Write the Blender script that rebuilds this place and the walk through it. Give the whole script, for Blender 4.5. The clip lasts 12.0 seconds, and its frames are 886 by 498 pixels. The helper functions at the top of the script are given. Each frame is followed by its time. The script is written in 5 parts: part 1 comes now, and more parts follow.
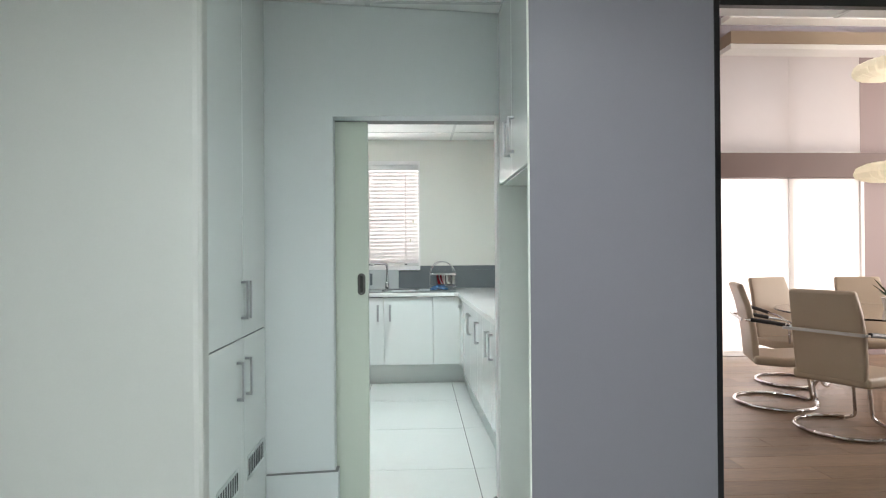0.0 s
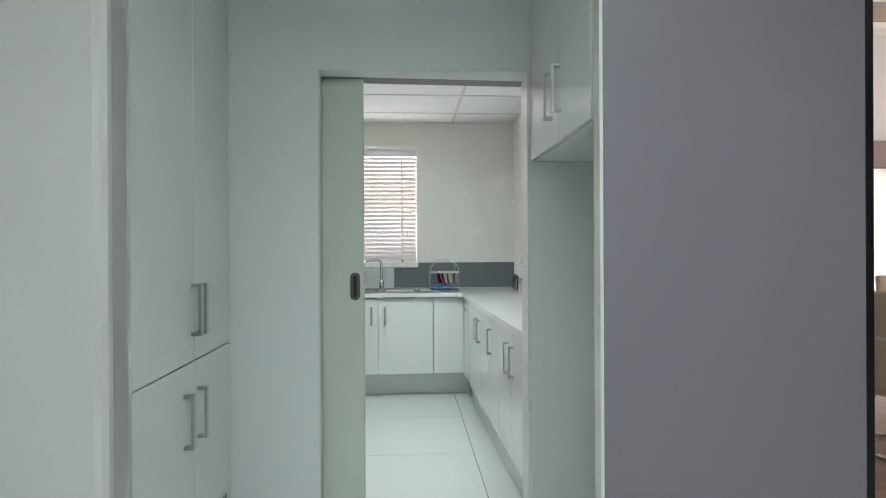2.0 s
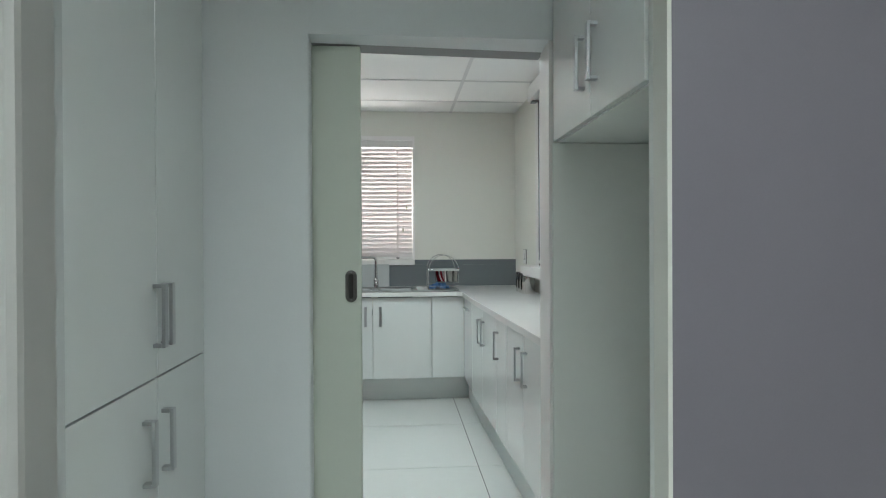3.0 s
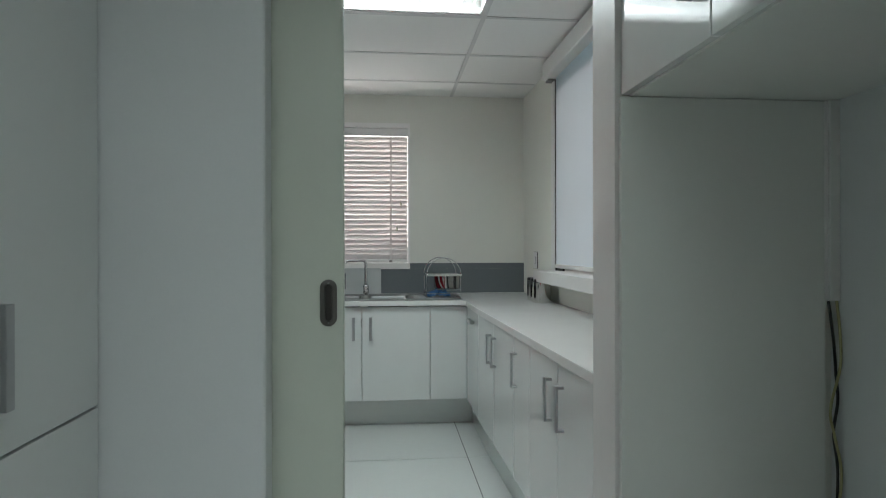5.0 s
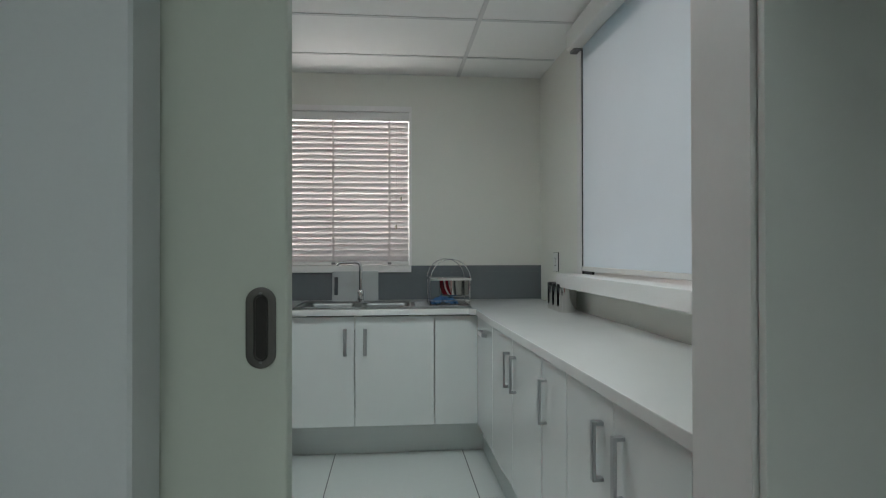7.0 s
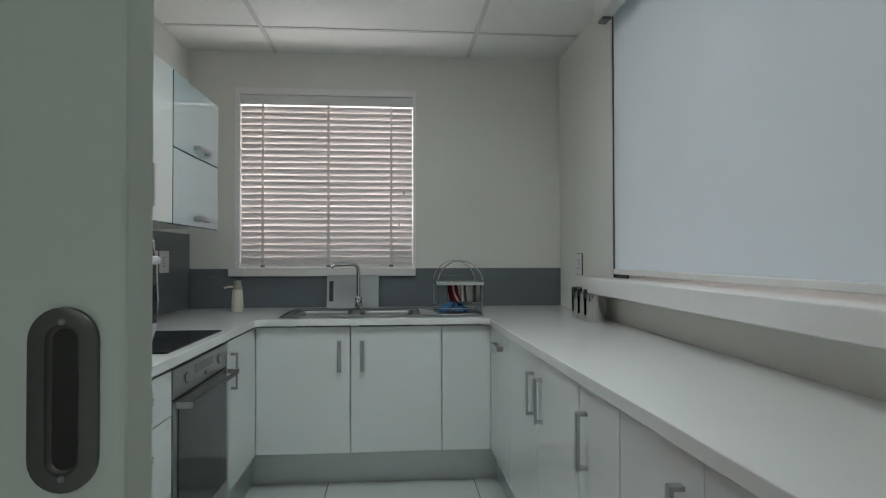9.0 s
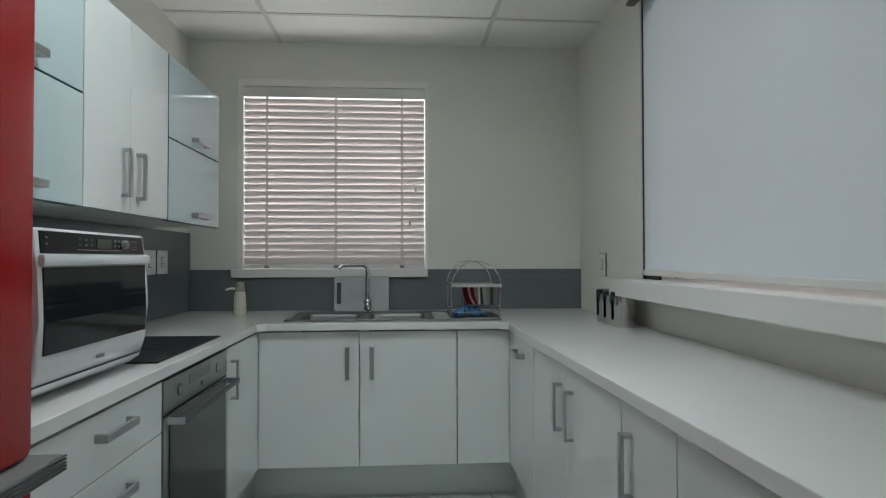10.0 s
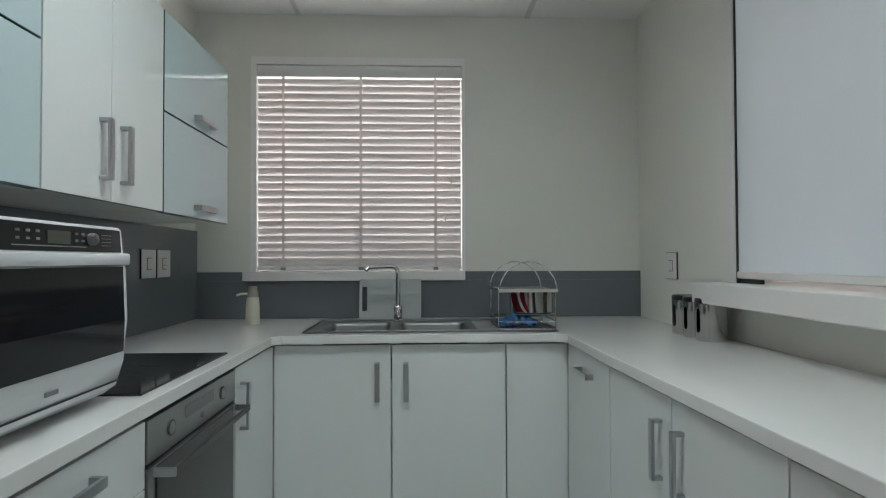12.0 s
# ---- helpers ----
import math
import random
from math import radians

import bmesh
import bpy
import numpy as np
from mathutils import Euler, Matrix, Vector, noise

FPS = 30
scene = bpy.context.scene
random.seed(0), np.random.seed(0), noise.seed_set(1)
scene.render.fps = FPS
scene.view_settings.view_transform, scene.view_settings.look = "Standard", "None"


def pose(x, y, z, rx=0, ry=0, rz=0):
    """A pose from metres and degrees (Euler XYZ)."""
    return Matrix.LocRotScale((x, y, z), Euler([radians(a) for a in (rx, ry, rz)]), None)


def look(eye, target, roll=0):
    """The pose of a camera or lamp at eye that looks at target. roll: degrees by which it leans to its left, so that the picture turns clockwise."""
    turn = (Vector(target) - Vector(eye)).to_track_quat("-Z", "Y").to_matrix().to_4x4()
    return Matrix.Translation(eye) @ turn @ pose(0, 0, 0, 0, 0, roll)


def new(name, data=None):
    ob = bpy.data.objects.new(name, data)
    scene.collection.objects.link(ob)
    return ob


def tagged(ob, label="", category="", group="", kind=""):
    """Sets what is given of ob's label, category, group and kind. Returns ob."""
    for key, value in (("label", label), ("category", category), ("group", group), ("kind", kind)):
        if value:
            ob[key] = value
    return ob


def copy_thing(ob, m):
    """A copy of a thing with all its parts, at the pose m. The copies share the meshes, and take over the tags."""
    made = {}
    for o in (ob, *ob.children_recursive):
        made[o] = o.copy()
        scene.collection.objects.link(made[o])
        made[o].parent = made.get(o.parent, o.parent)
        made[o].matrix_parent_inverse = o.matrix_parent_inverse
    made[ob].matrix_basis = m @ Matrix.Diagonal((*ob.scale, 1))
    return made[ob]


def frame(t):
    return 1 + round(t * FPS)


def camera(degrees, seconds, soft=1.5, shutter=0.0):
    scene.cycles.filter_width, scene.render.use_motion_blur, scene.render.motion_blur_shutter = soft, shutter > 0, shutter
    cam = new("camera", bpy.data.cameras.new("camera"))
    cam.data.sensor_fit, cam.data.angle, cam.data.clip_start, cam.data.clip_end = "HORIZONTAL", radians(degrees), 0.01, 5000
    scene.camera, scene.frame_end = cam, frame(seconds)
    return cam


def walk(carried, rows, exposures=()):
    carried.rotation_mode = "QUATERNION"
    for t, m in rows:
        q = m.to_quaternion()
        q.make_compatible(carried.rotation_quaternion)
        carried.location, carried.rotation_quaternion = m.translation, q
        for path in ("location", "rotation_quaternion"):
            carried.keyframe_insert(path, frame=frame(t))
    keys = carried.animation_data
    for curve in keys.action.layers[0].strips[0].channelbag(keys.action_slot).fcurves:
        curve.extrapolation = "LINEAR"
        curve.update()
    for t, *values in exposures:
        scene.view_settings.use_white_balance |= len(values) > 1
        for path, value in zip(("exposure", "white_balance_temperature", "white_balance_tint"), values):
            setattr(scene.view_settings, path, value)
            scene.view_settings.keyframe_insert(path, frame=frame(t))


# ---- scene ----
cam = camera(75.1, 12.0, soft=1.15)
PATH = [
    (0, (0.102, 0.263, 1.28), (0.193, 2.261, 1.29), -0.4),
    (0.5, (0.105, 0.425, 1.283), (0.195, 2.423, 1.291), -0.3),
    (1, (0.091, 0.567, 1.275), (0.182, 2.565, 1.286), -0.3),
    (1.5, (0.058, 0.738, 1.272), (0.161, 2.735, 1.29), -0.3),
    (2, (0.027, 0.886, 1.268), (0.153, 2.882, 1.266), -0.3),
    (2.5, (0.002, 1.014, 1.258), (0.15, 3.009, 1.245), -0.4),
    (3, (-0.017, 1.186, 1.256), (0.14, 3.179, 1.246), -0.3),
    (5, (-0.037, 1.802, 1.246), (0.153, 3.793, 1.246), -0.1),
    (5.5, (-0.031, 1.944, 1.235), (0.163, 3.934, 1.24), -0.2),
    (6, (-0.01, 2.102, 1.241), (0.179, 4.094, 1.246), -0.1),
    (6.5, (-0.01, 2.227, 1.238), (0.178, 4.218, 1.245), -0.1),
    (7, (-0.001, 2.366, 1.221), (0.177, 4.358, 1.235), -0.1),
    (9, (0.02, 2.797, 1.205), (0.18, 4.79, 1.232), -0.1),
    (9.5, (0.01, 2.905, 1.198), (0.162, 4.899, 1.228), -0.0),
    (10, (-0.003, 2.993, 1.198), (0.132, 4.988, 1.23), -0.1),
    (10.5, (-0.031, 3.1, 1.198), (0.094, 5.095, 1.23), -0.1),
    (11, (-0.056, 3.218, 1.197), (0.055, 5.214, 1.23), -0.1),
    (11.5, (-0.077, 3.32, 1.195), (0.019, 5.318, 1.232), -0.2),
    (12, (-0.101, 3.418, 1.191), (-0.019, 5.416, 1.23), -0.2),
]
EXPOSE = [(0.0, 0.03), (1.0, -0.08), (1.5, -0.22), (2.0, -0.36), (2.5, -0.5), (3.0, -0.6), (5.0, -1.11), (5.5, -1.21), (7.0, -1.31), (9.0, -1.37), (10.5, -1.38), (11.5, -1.41), (12.0, -1.25)]
walk(cam, [(t, look(eye, target, roll)) for t, eye, target, roll in PATH], EXPOSE)

# ---- world and lights ----
CEIL = 2.475
world = bpy.data.worlds.new("sky")
world.use_nodes = True
scene.world = world
wn = world.node_tree.nodes
sky = wn.new("ShaderNodeTexSky")
sky.sky_type, sky.sun_disc, sky.sun_elevation, sky.sun_rotation = "NISHITA", False, radians(40), radians(150)
world.node_tree.links.new(sky.outputs[0], wn["Background"].inputs[0])
wn["Background"].inputs[1].default_value = 0.1


def area(name, m, w, h, watts, color):
    data = bpy.data.lights.new(name, "AREA")
    data.shape, data.size, data.size_y, data.energy, data.color = "RECTANGLE", w, h, watts, color
    ob = new(name, data)
    ob.matrix_world = m
    return ob


DAY = (1.0, 0.97, 0.94)
# daylight standing in the outer openings
area("window_daylight_kitchen", pose(-0.41, 7.05, 1.78, -106, 0, 0), 1.5, 1.8, 165, (1.0, 0.985, 0.975))
area("window_daylight_boardroom_low", pose(3.79, 7.45, 1.05, -90, 0, 0), 3.36, 2.1, 205, DAY)
area("window_daylight_boardroom_high", pose(3.79, 7.45, 3.0, -90, 0, 0), 3.36, 1.2, 10, DAY)
# Added fill in an unseen east opening, to brighten boardroom and hatch blind.
area("added_fill_boardroom_east", pose(7.42, 4.7, 1.9, 90, 0, 90), 3.4, 2.9, 235, (1.0, 0.89, 0.82))
area("cove_light_boardroom", pose(5.4, 6.6, 3.94, 180, 0, 0), 3.4, 0.1, 14, (0.72, 0.84, 1.0))
sun = bpy.data.lights.new("sun", "SUN")
sun.energy, sun.angle, sun.color = 2.0, radians(2), (1.0, 0.95, 0.88)
new("sun", sun).matrix_world = look((0, 0, 10), (3, 6, 5))

# ---- materials ----


def mat(name, color, rough=0.5, metal=0.0, vary=0.06, scale=3.0, fine=60.0, bump=0.05, coat=0.0, ior=1.45, streak=None,
        alpha_mix=None, rough_vary=0.1):
    m = bpy.data.materials.new(name)
    m.use_nodes = True
    nt, n = m.node_tree, m.node_tree.nodes
    b = n["Principled BSDF"]
    co = n.new("ShaderNodeTexCoord")
    mp = n.new("ShaderNodeMapping")
    nt.links.new(co.outputs["Object"], mp.inputs[0])
    if streak:
        mp.inputs["Scale"].default_value = streak
    big, small = n.new("ShaderNodeTexNoise"), n.new("ShaderNodeTexNoise")
    big.inputs["Scale"].default_value, big.inputs["Detail"].default_value = scale, 4
    small.inputs["Scale"].default_value, small.inputs["Detail"].default_value = fine, 3
    for t in (big, small):
        nt.links.new(mp.outputs[0], t.inputs["Vector"])
    info = n.new("ShaderNodeObjectInfo")
    add = n.new("ShaderNodeMath")
    add.operation = "ADD"
    nt.links.new(big.outputs[0], add.inputs[0])
    nt.links.new(small.outputs[0], add.inputs[1])
    add2 = n.new("ShaderNodeMath")
    add2.operation, add2.inputs[1].default_value = "MULTIPLY_ADD", 0.5
    nt.links.new(add.outputs[0], add2.inputs[0])
    rnd = n.new("ShaderNodeMath")
    rnd.operation, rnd.inputs[1].default_value = "MULTIPLY", 0.25
    nt.links.new(info.outputs["Random"], rnd.inputs[0])
    nt.links.new(rnd.outputs[0], add2.inputs[2])
    ramp = n.new("ShaderNodeMapRange")
    ramp.inputs["From Min"].default_value, ramp.inputs["From Max"].default_value = 0.25, 1.0
    ramp.inputs["To Min"].default_value, ramp.inputs["To Max"].default_value = 1 - vary, 1 + vary
    nt.links.new(add2.outputs[0], ramp.inputs[0])
    mul = n.new("ShaderNodeVectorMath")
    mul.operation = "SCALE"
    mul.inputs[0].default_value = color
    nt.links.new(ramp.outputs[0], mul.inputs["Scale"])
    nt.links.new(mul.outputs[0], b.inputs["Base Color"])
    rr = n.new("ShaderNodeMapRange")
    rr.inputs["To Min"].default_value, rr.inputs["To Max"].default_value = rough * (1 - rough_vary), min(1, rough * (1 + rough_vary))
    nt.links.new(big.outputs[0], rr.inputs[0])
    nt.links.new(rr.outputs[0], b.inputs["Roughness"])
    b.inputs["Metallic"].default_value, b.inputs["IOR"].default_value = metal, ior
    b.inputs["Coat Weight"].default_value, b.inputs["Coat Roughness"].default_value = coat, 0.04
    if bump:
        bp = n.new("ShaderNodeBump")
        bp.inputs["Strength"].default_value, bp.inputs["Distance"].default_value = bump, 0.002
        nt.links.new(add.outputs[0], bp.inputs["Height"])
        nt.links.new(bp.outputs[0], b.inputs["Normal"])
    return m


def glow(name, color, strength):
    m = bpy.data.materials.new(name)
    m.use_nodes = True
    b = m.node_tree.nodes["Principled BSDF"]
    b.inputs["Base Color"].default_value = (*color, 1)
    b.inputs["Emission Color"].default_value = (*color, 1)
    b.inputs["Emission Strength"].default_value = strength
    return m


def cloth(name, color, through_light, weave=(900, 900, 900)):
    """Blind fabric or slat that lets some light pass."""
    m = mat(name, color, 0.75, vary=0.04, bump=0.08, streak=(1, 1, 1), fine=350)
    nt, n = m.node_tree, m.node_tree.nodes
    tr, mix = n.new("ShaderNodeBsdfTranslucent"), n.new("ShaderNodeMixShader")
    src = n["Principled BSDF"].inputs["Base Color"].links[0].from_socket
    nt.links.new(src, tr.inputs[0])
    mix.inputs[0].default_value = through_light
    nt.links.new(n["Principled BSDF"].outputs[0], mix.inputs[1])
    nt.links.new(tr.outputs[0], mix.inputs[2])
    nt.links.new(mix.outputs[0], n["Material Output"].inputs["Surface"])
    return m


def clear(name, color=(1, 1, 1), rough=0.0):
    m = bpy.data.materials.new(name)
    m.use_nodes = True
    b = m.node_tree.nodes["Principled BSDF"]
    b.inputs["Base Color"].default_value = (*color, 1)
    b.inputs["Transmission Weight"].default_value, b.inputs["Roughness"].default_value = 1.0, rough
    return m


M_WALL = mat("white_wall_paint", (0.80, 0.80, 0.74), 0.6, vary=0.025, scale=1.2, fine=180, bump=0.06)
M_HALLWALL = mat("cream_wall_paint", (0.52, 0.515, 0.49), 0.55, vary=0.03, scale=0.9, fine=160, bump=0.06)
M_PASSAGE = mat("cool_white_wall_paint", (0.725, 0.753, 0.756), 0.55, vary=0.03, scale=1.1, fine=170, bump=0.06)
M_LILAC = mat("grey_lilac_wall_paint", (0.209, 0.194, 0.224), 0.5, vary=0.04, scale=1.5, fine=200, bump=0.08)
M_MAUVE = mat("mauve_wall_paint", (0.30, 0.235, 0.235), 0.6, vary=0.04, scale=1.0, fine=120, bump=0.05)
M_TAN = mat("tan_bulkhead_paint", (0.34, 0.265, 0.195), 0.6, vary=0.04, scale=1.0, fine=120, bump=0.04)
M_BAND = mat("brown_bulkhead_paint", (0.165, 0.12, 0.11), 0.6, vary=0.05, scale=1.0, fine=120, bump=0.04)
M_CEIL = mat("white_ceiling_board", (0.86, 0.86, 0.84), 0.8, vary=0.02, scale=2.5, fine=320, bump=0.18)
M_TEE = mat("white_ceiling_grid_metal", (0.66, 0.66, 0.65), 0.4, vary=0.03)
M_GLOSS = mat("white_gloss_lacquer", (0.77, 0.80, 0.785), 0.10, vary=0.015, scale=0.8, fine=14, bump=0.012, coat=0.35)
M_SATIN = mat("white_satin_board", (0.76, 0.78, 0.74), 0.4, vary=0.02, scale=1.0, fine=40, bump=0.02)
M_DOOR = mat("pale_green_white_door_paint", (0.62, 0.66, 0.58), 0.42, vary=0.025, scale=1.2, fine=120, bump=0.03)
M_TOP = mat("white_speckled_worktop", (0.79, 0.79, 0.77), 0.16, vary=0.03, scale=6, fine=420, bump=0.015)
M_SPLASH = mat("blue_grey_glass_splashback", (0.155, 0.175, 0.187), 0.16, vary=0.05, scale=2.0, fine=30, bump=0.01)
M_TILE = mat("white_polished_porcelain_tile", (0.72, 0.755, 0.73), 0.13, vary=0.03, scale=1.6, fine=25, bump=0.01)
M_GROUT = mat("dark_grey_grout", (0.10, 0.11, 0.11), 0.85, vary=0.2, scale=8, fine=90, bump=0.2)
M_PLANK = mat("brown_wood_plank", (0.21, 0.137, 0.083), 0.36, vary=0.6, scale=1.6, fine=16, bump=0.12, streak=(0.7, 8, 8))
M_PLANKGAP = mat("dark_wood_joint", (0.085, 0.06, 0.045), 0.8)
M_ALU = mat("brushed_aluminium_plinth", (0.60, 0.63, 0.62), 0.38, 0.85, vary=0.06, scale=1.0, fine=60, bump=0.03, streak=(1, 1, 30))
M_HANDLE = mat("satin_nickel_handle", (0.45, 0.46, 0.47), 0.33, 0.9, vary=0.05, fine=90, bump=0.02)
M_STEEL = mat("brushed_stainless_steel", (0.335, 0.345, 0.335), 0.3, 1.0, vary=0.07, scale=2, fine=90, bump=0.04, streak=(1, 25, 25))
M_BAR = mat("dark_brushed_steel", (0.11, 0.112, 0.11), 0.36, 0.9, vary=0.08, fine=90, bump=0.03)
M_SINK = mat("satin_sink_steel", (0.25, 0.26, 0.26), 0.42, 1.0, vary=0.12, scale=3, fine=120, bump=0.05, streak=(1, 20, 20))
M_COLLAR = mat("dull_pump_metal", (0.36, 0.34, 0.29), 0.4, 0.3, vary=0.08)
M_CHROME = mat("polished_chrome", (0.72, 0.72, 0.73), 0.08, 1.0, vary=0.02, bump=0)
M_CANISTER = mat("polished_canister_steel", (0.44, 0.435, 0.42), 0.14, 1.0, vary=0.2, scale=60, fine=160, bump=0.25, streak=(1, 1, 0.05))
M_BLACKGLASS = mat("black_ceramic_glass", (0.010, 0.010, 0.012), 0.07, vary=0.1, bump=0, ior=1.42)
M_BLACK = mat("black_plastic", (0.02, 0.02, 0.022), 0.35, vary=0.15, fine=200, bump=0.03)
M_OVENGLASS = mat("dark_oven_glass", (0.035, 0.038, 0.036), 0.08, vary=0.1, bump=0)
M_MWHITE = mat("white_glossy_plastic", (0.76, 0.77, 0.78), 0.22, vary=0.02, fine=40, bump=0.01, coat=0.2)
M_RED = mat("red_gloss_enamel", (0.44, 0.006, 0.008), 0.22, vary=0.06, scale=2, fine=30, bump=0.015, ior=1.33)
M_GREYPL = mat("grey_plastic_trim", (0.22, 0.22, 0.22), 0.45, vary=0.08, fine=120, bump=0.03)
M_BRONZE = mat("dark_grey_pull_metal", (0.14, 0.135, 0.125), 0.38, 0.75, vary=0.12, fine=120, bump=0.05)
M_PULL_SHADE = mat("dark_pull_shade", (0.045, 0.042, 0.038), 0.5, 0.4, vary=0.15, fine=140, bump=0.05)
M_FRAME = mat("black_aluminium_frame", (0.012, 0.011, 0.012), 0.35, 0.3, vary=0.15, fine=120, bump=0.03)
M_PVC = mat("white_window_frame_paint", (0.78, 0.77, 0.75), 0.38, vary=0.03, fine=60, bump=0.02)
M_TRIM = mat("bright_white_trim_paint", (0.90, 0.885, 0.87), 0.4, vary=0.02, fine=60, bump=0.02)
M_FROST = mat("pale_aqua_back_painted_glass", (0.56, 0.68, 0.70), 0.04, vary=0.02, scale=0.8, bump=0, ior=1.95)
M_EDGE = mat("dark_green_glass_edge", (0.05, 0.09, 0.09), 0.15, bump=0)
M_SLAT = cloth("white_blind_slat", (0.81, 0.765, 0.755), 0.07)
M_TAPE = cloth("white_blind_tape", (0.82, 0.775, 0.76), 0.5)
M_ROLLER = cloth("pale_blue_grey_roller_fabric", (0.86, 0.935, 0.985), 0.8)
M_SCREEN = cloth("white_roller_blind_fabric", (0.80, 0.76, 0.75), 0.55)
M_LEATHER = mat("cream_leather", (0.44, 0.355, 0.265), 0.42, vary=0.08, scale=4, fine=220, bump=0.15)
M_CLEAR = clear("clear_glass")
M_CRYSTAL = cloth("ribbed_lamp_glass", (0.90, 0.88, 0.82), 0.5)
_b = M_CRYSTAL.node_tree.nodes["Principled BSDF"]
_b.inputs["Emission Color"].default_value, _b.inputs["Emission Strength"].default_value = (1.0, 0.92, 0.76, 1), 0.14
M_BULB = glow("warm_lamp_bulb", (1.0, 0.84, 0.6), 7)
M_TUBE = glow("fluorescent_tube_white", (0.93, 1.0, 0.96), 12)
M_LCD = mat("dull_green_display", (0.07, 0.075, 0.06), 0.3, bump=0)
M_PRINT = mat("pale_grey_print", (0.15, 0.15, 0.15), 0.5, bump=0)
M_BOARD = mat("white_cutting_board_plastic", (0.45, 0.48, 0.48), 0.5, vary=0.05, scale=6, fine=140, bump=0.08)
M_CREAM = mat("cream_soap_bottle_plastic", (0.70, 0.68, 0.56), 0.35, vary=0.04)
M_REDPAT = mat("dark_red_enamel", (0.25, 0.015, 0.025), 0.2, vary=0.1)
M_WHITEMUG = mat("white_ceramic_mug", (0.75, 0.72, 0.70), 0.18, vary=0.04)
M_BLUE = mat("blue_dish_cloth", (0.06, 0.17, 0.36), 0.9, vary=0.3, scale=30, fine=300, bump=0.5)
M_CABLE = mat("black_cable_rubber", (0.02, 0.02, 0.02), 0.5)
M_YCABLE = mat("yellow_green_cable", (0.42, 0.40, 0.20), 0.5)
M_LEAF = mat("green_leaf", (0.06, 0.10, 0.03), 0.45, vary=0.3, scale=12)
M_SOCKET = mat("white_switch_plastic", (0.78, 0.78, 0.76), 0.3, vary=0.02)

# ---- mesh helpers ----


def box(bm, x0, x1, y0, y1, z0, z1, bevel=0.0):
    vs = [bm.verts.new((x, y, z)) for x in (x0, x1) for y in (y0, y1) for z in (z0, z1)]
    fs = [(0, 1, 3, 2), (4, 6, 7, 5), (0, 4, 5, 1), (2, 3, 7, 6), (0, 2, 6, 4), (1, 5, 7, 3)]
    faces = [bm.faces.new([vs[i] for i in f]) for f in fs]
    if bevel:
        edges = list({e for f in faces for e in f.edges})
        bmesh.ops.bevel(bm, geom=edges, offset=bevel, segments=2, affect="EDGES", profile=0.5)
    return bm


def cube(x0, x1, y0, y1, z0, z1, bevel=0.0):
    return box(bmesh.new(), x0, x1, y0, y1, z0, z1, bevel)


def prism(pts, z0, z1, bm=None):
    """An upright prism over the outline pts in the plan."""
    bm = bm or bmesh.new()
    low, up = [bm.verts.new((x, y, z0)) for x, y in pts], [bm.verts.new((x, y, z1)) for x, y in pts]
    n = len(pts)
    bm.faces.new(low[::-1])
    bm.faces.new(up)
    for i in range(n):
        bm.faces.new((low[i], low[(i + 1) % n], up[(i + 1) % n], up[i]))
    return bm


def lathe(profile, m=Matrix(), n=28, bm=None):
    """Turns a profile of (radius, height) round its axis."""
    bm = bm or bmesh.new()
    rings = [[bm.verts.new(m @ Vector((r * math.cos(2 * math.pi * i / n), r * math.sin(2 * math.pi * i / n), z))) for i in range(n)] for r, z in profile]
    for a, b in zip(rings, rings[1:]):
        for i in range(n):
            bm.faces.new((a[i], a[(i + 1) % n], b[(i + 1) % n], b[i]))
    bm.faces.new(rings[0][::-1])
    bm.faces.new(rings[-1])
    return bm


def tube(points, r, n=8, closed=False, bm=None):
    """A round bar along points."""
    bm = bm or bmesh.new()
    pts = [Vector(p) for p in points]
    rings = []
    up = Vector((0.13, 0.31, 0.94)).normalized()
    for i, p in enumerate(pts):
        if closed:
            d = pts[(i + 1) % len(pts)] - pts[i - 1]
        else:
            d = pts[min(i + 1, len(pts) - 1)] - pts[max(i - 1, 0)]
        d.normalize()
        u = d.cross(up)
        if u.length < 0.05:
            u = d.cross(Vector((1, 0, 0)))
        u.normalize()
        v = d.cross(u)
        rings.append([bm.verts.new(p + r * (math.cos(2 * math.pi * k / n) * u + math.sin(2 * math.pi * k / n) * v)) for k in range(n)])
    pairs = list(zip(rings, rings[1:])) + ([(rings[-1], rings[0])] if closed else [])
    for a, b in pairs:
        for k in range(n):
            bm.faces.new((a[k], a[(k + 1) % n], b[(k + 1) % n], b[k]))
    if not closed:
        bm.faces.new(rings[0][::-1])
        bm.faces.new(rings[-1])
    return bm


def bend(points, r=0.03, n=6):
    """Rounds the inner corners of a line of points."""
    pts = [Vector(p) for p in points]
    out = [pts[0]]
    for a, b, c in zip(pts, pts[1:], pts[2:]):
        k = min(r, (a - b).length * 0.49, (c - b).length * 0.49)
        s, e = b + (a - b).normalized() * k, b + (c - b).normalized() * k
        for i in range(n + 1):
            t = i / n
            out.append((1 - t) ** 2 * s + 2 * t * (1 - t) * b + t * t * e)
    return out + [pts[-1]]


def finish(name, bm, material, smooth=False):
    bmesh.ops.recalc_face_normals(bm, faces=bm.faces[:])
    me = bpy.data.meshes.new(name)
    bm.to_mesh(me)
    bm.free()
    me.materials.append(material)
    if smooth:
        me.shade_smooth()
        me.set_sharp_from_angle(angle=radians(40))
    return me


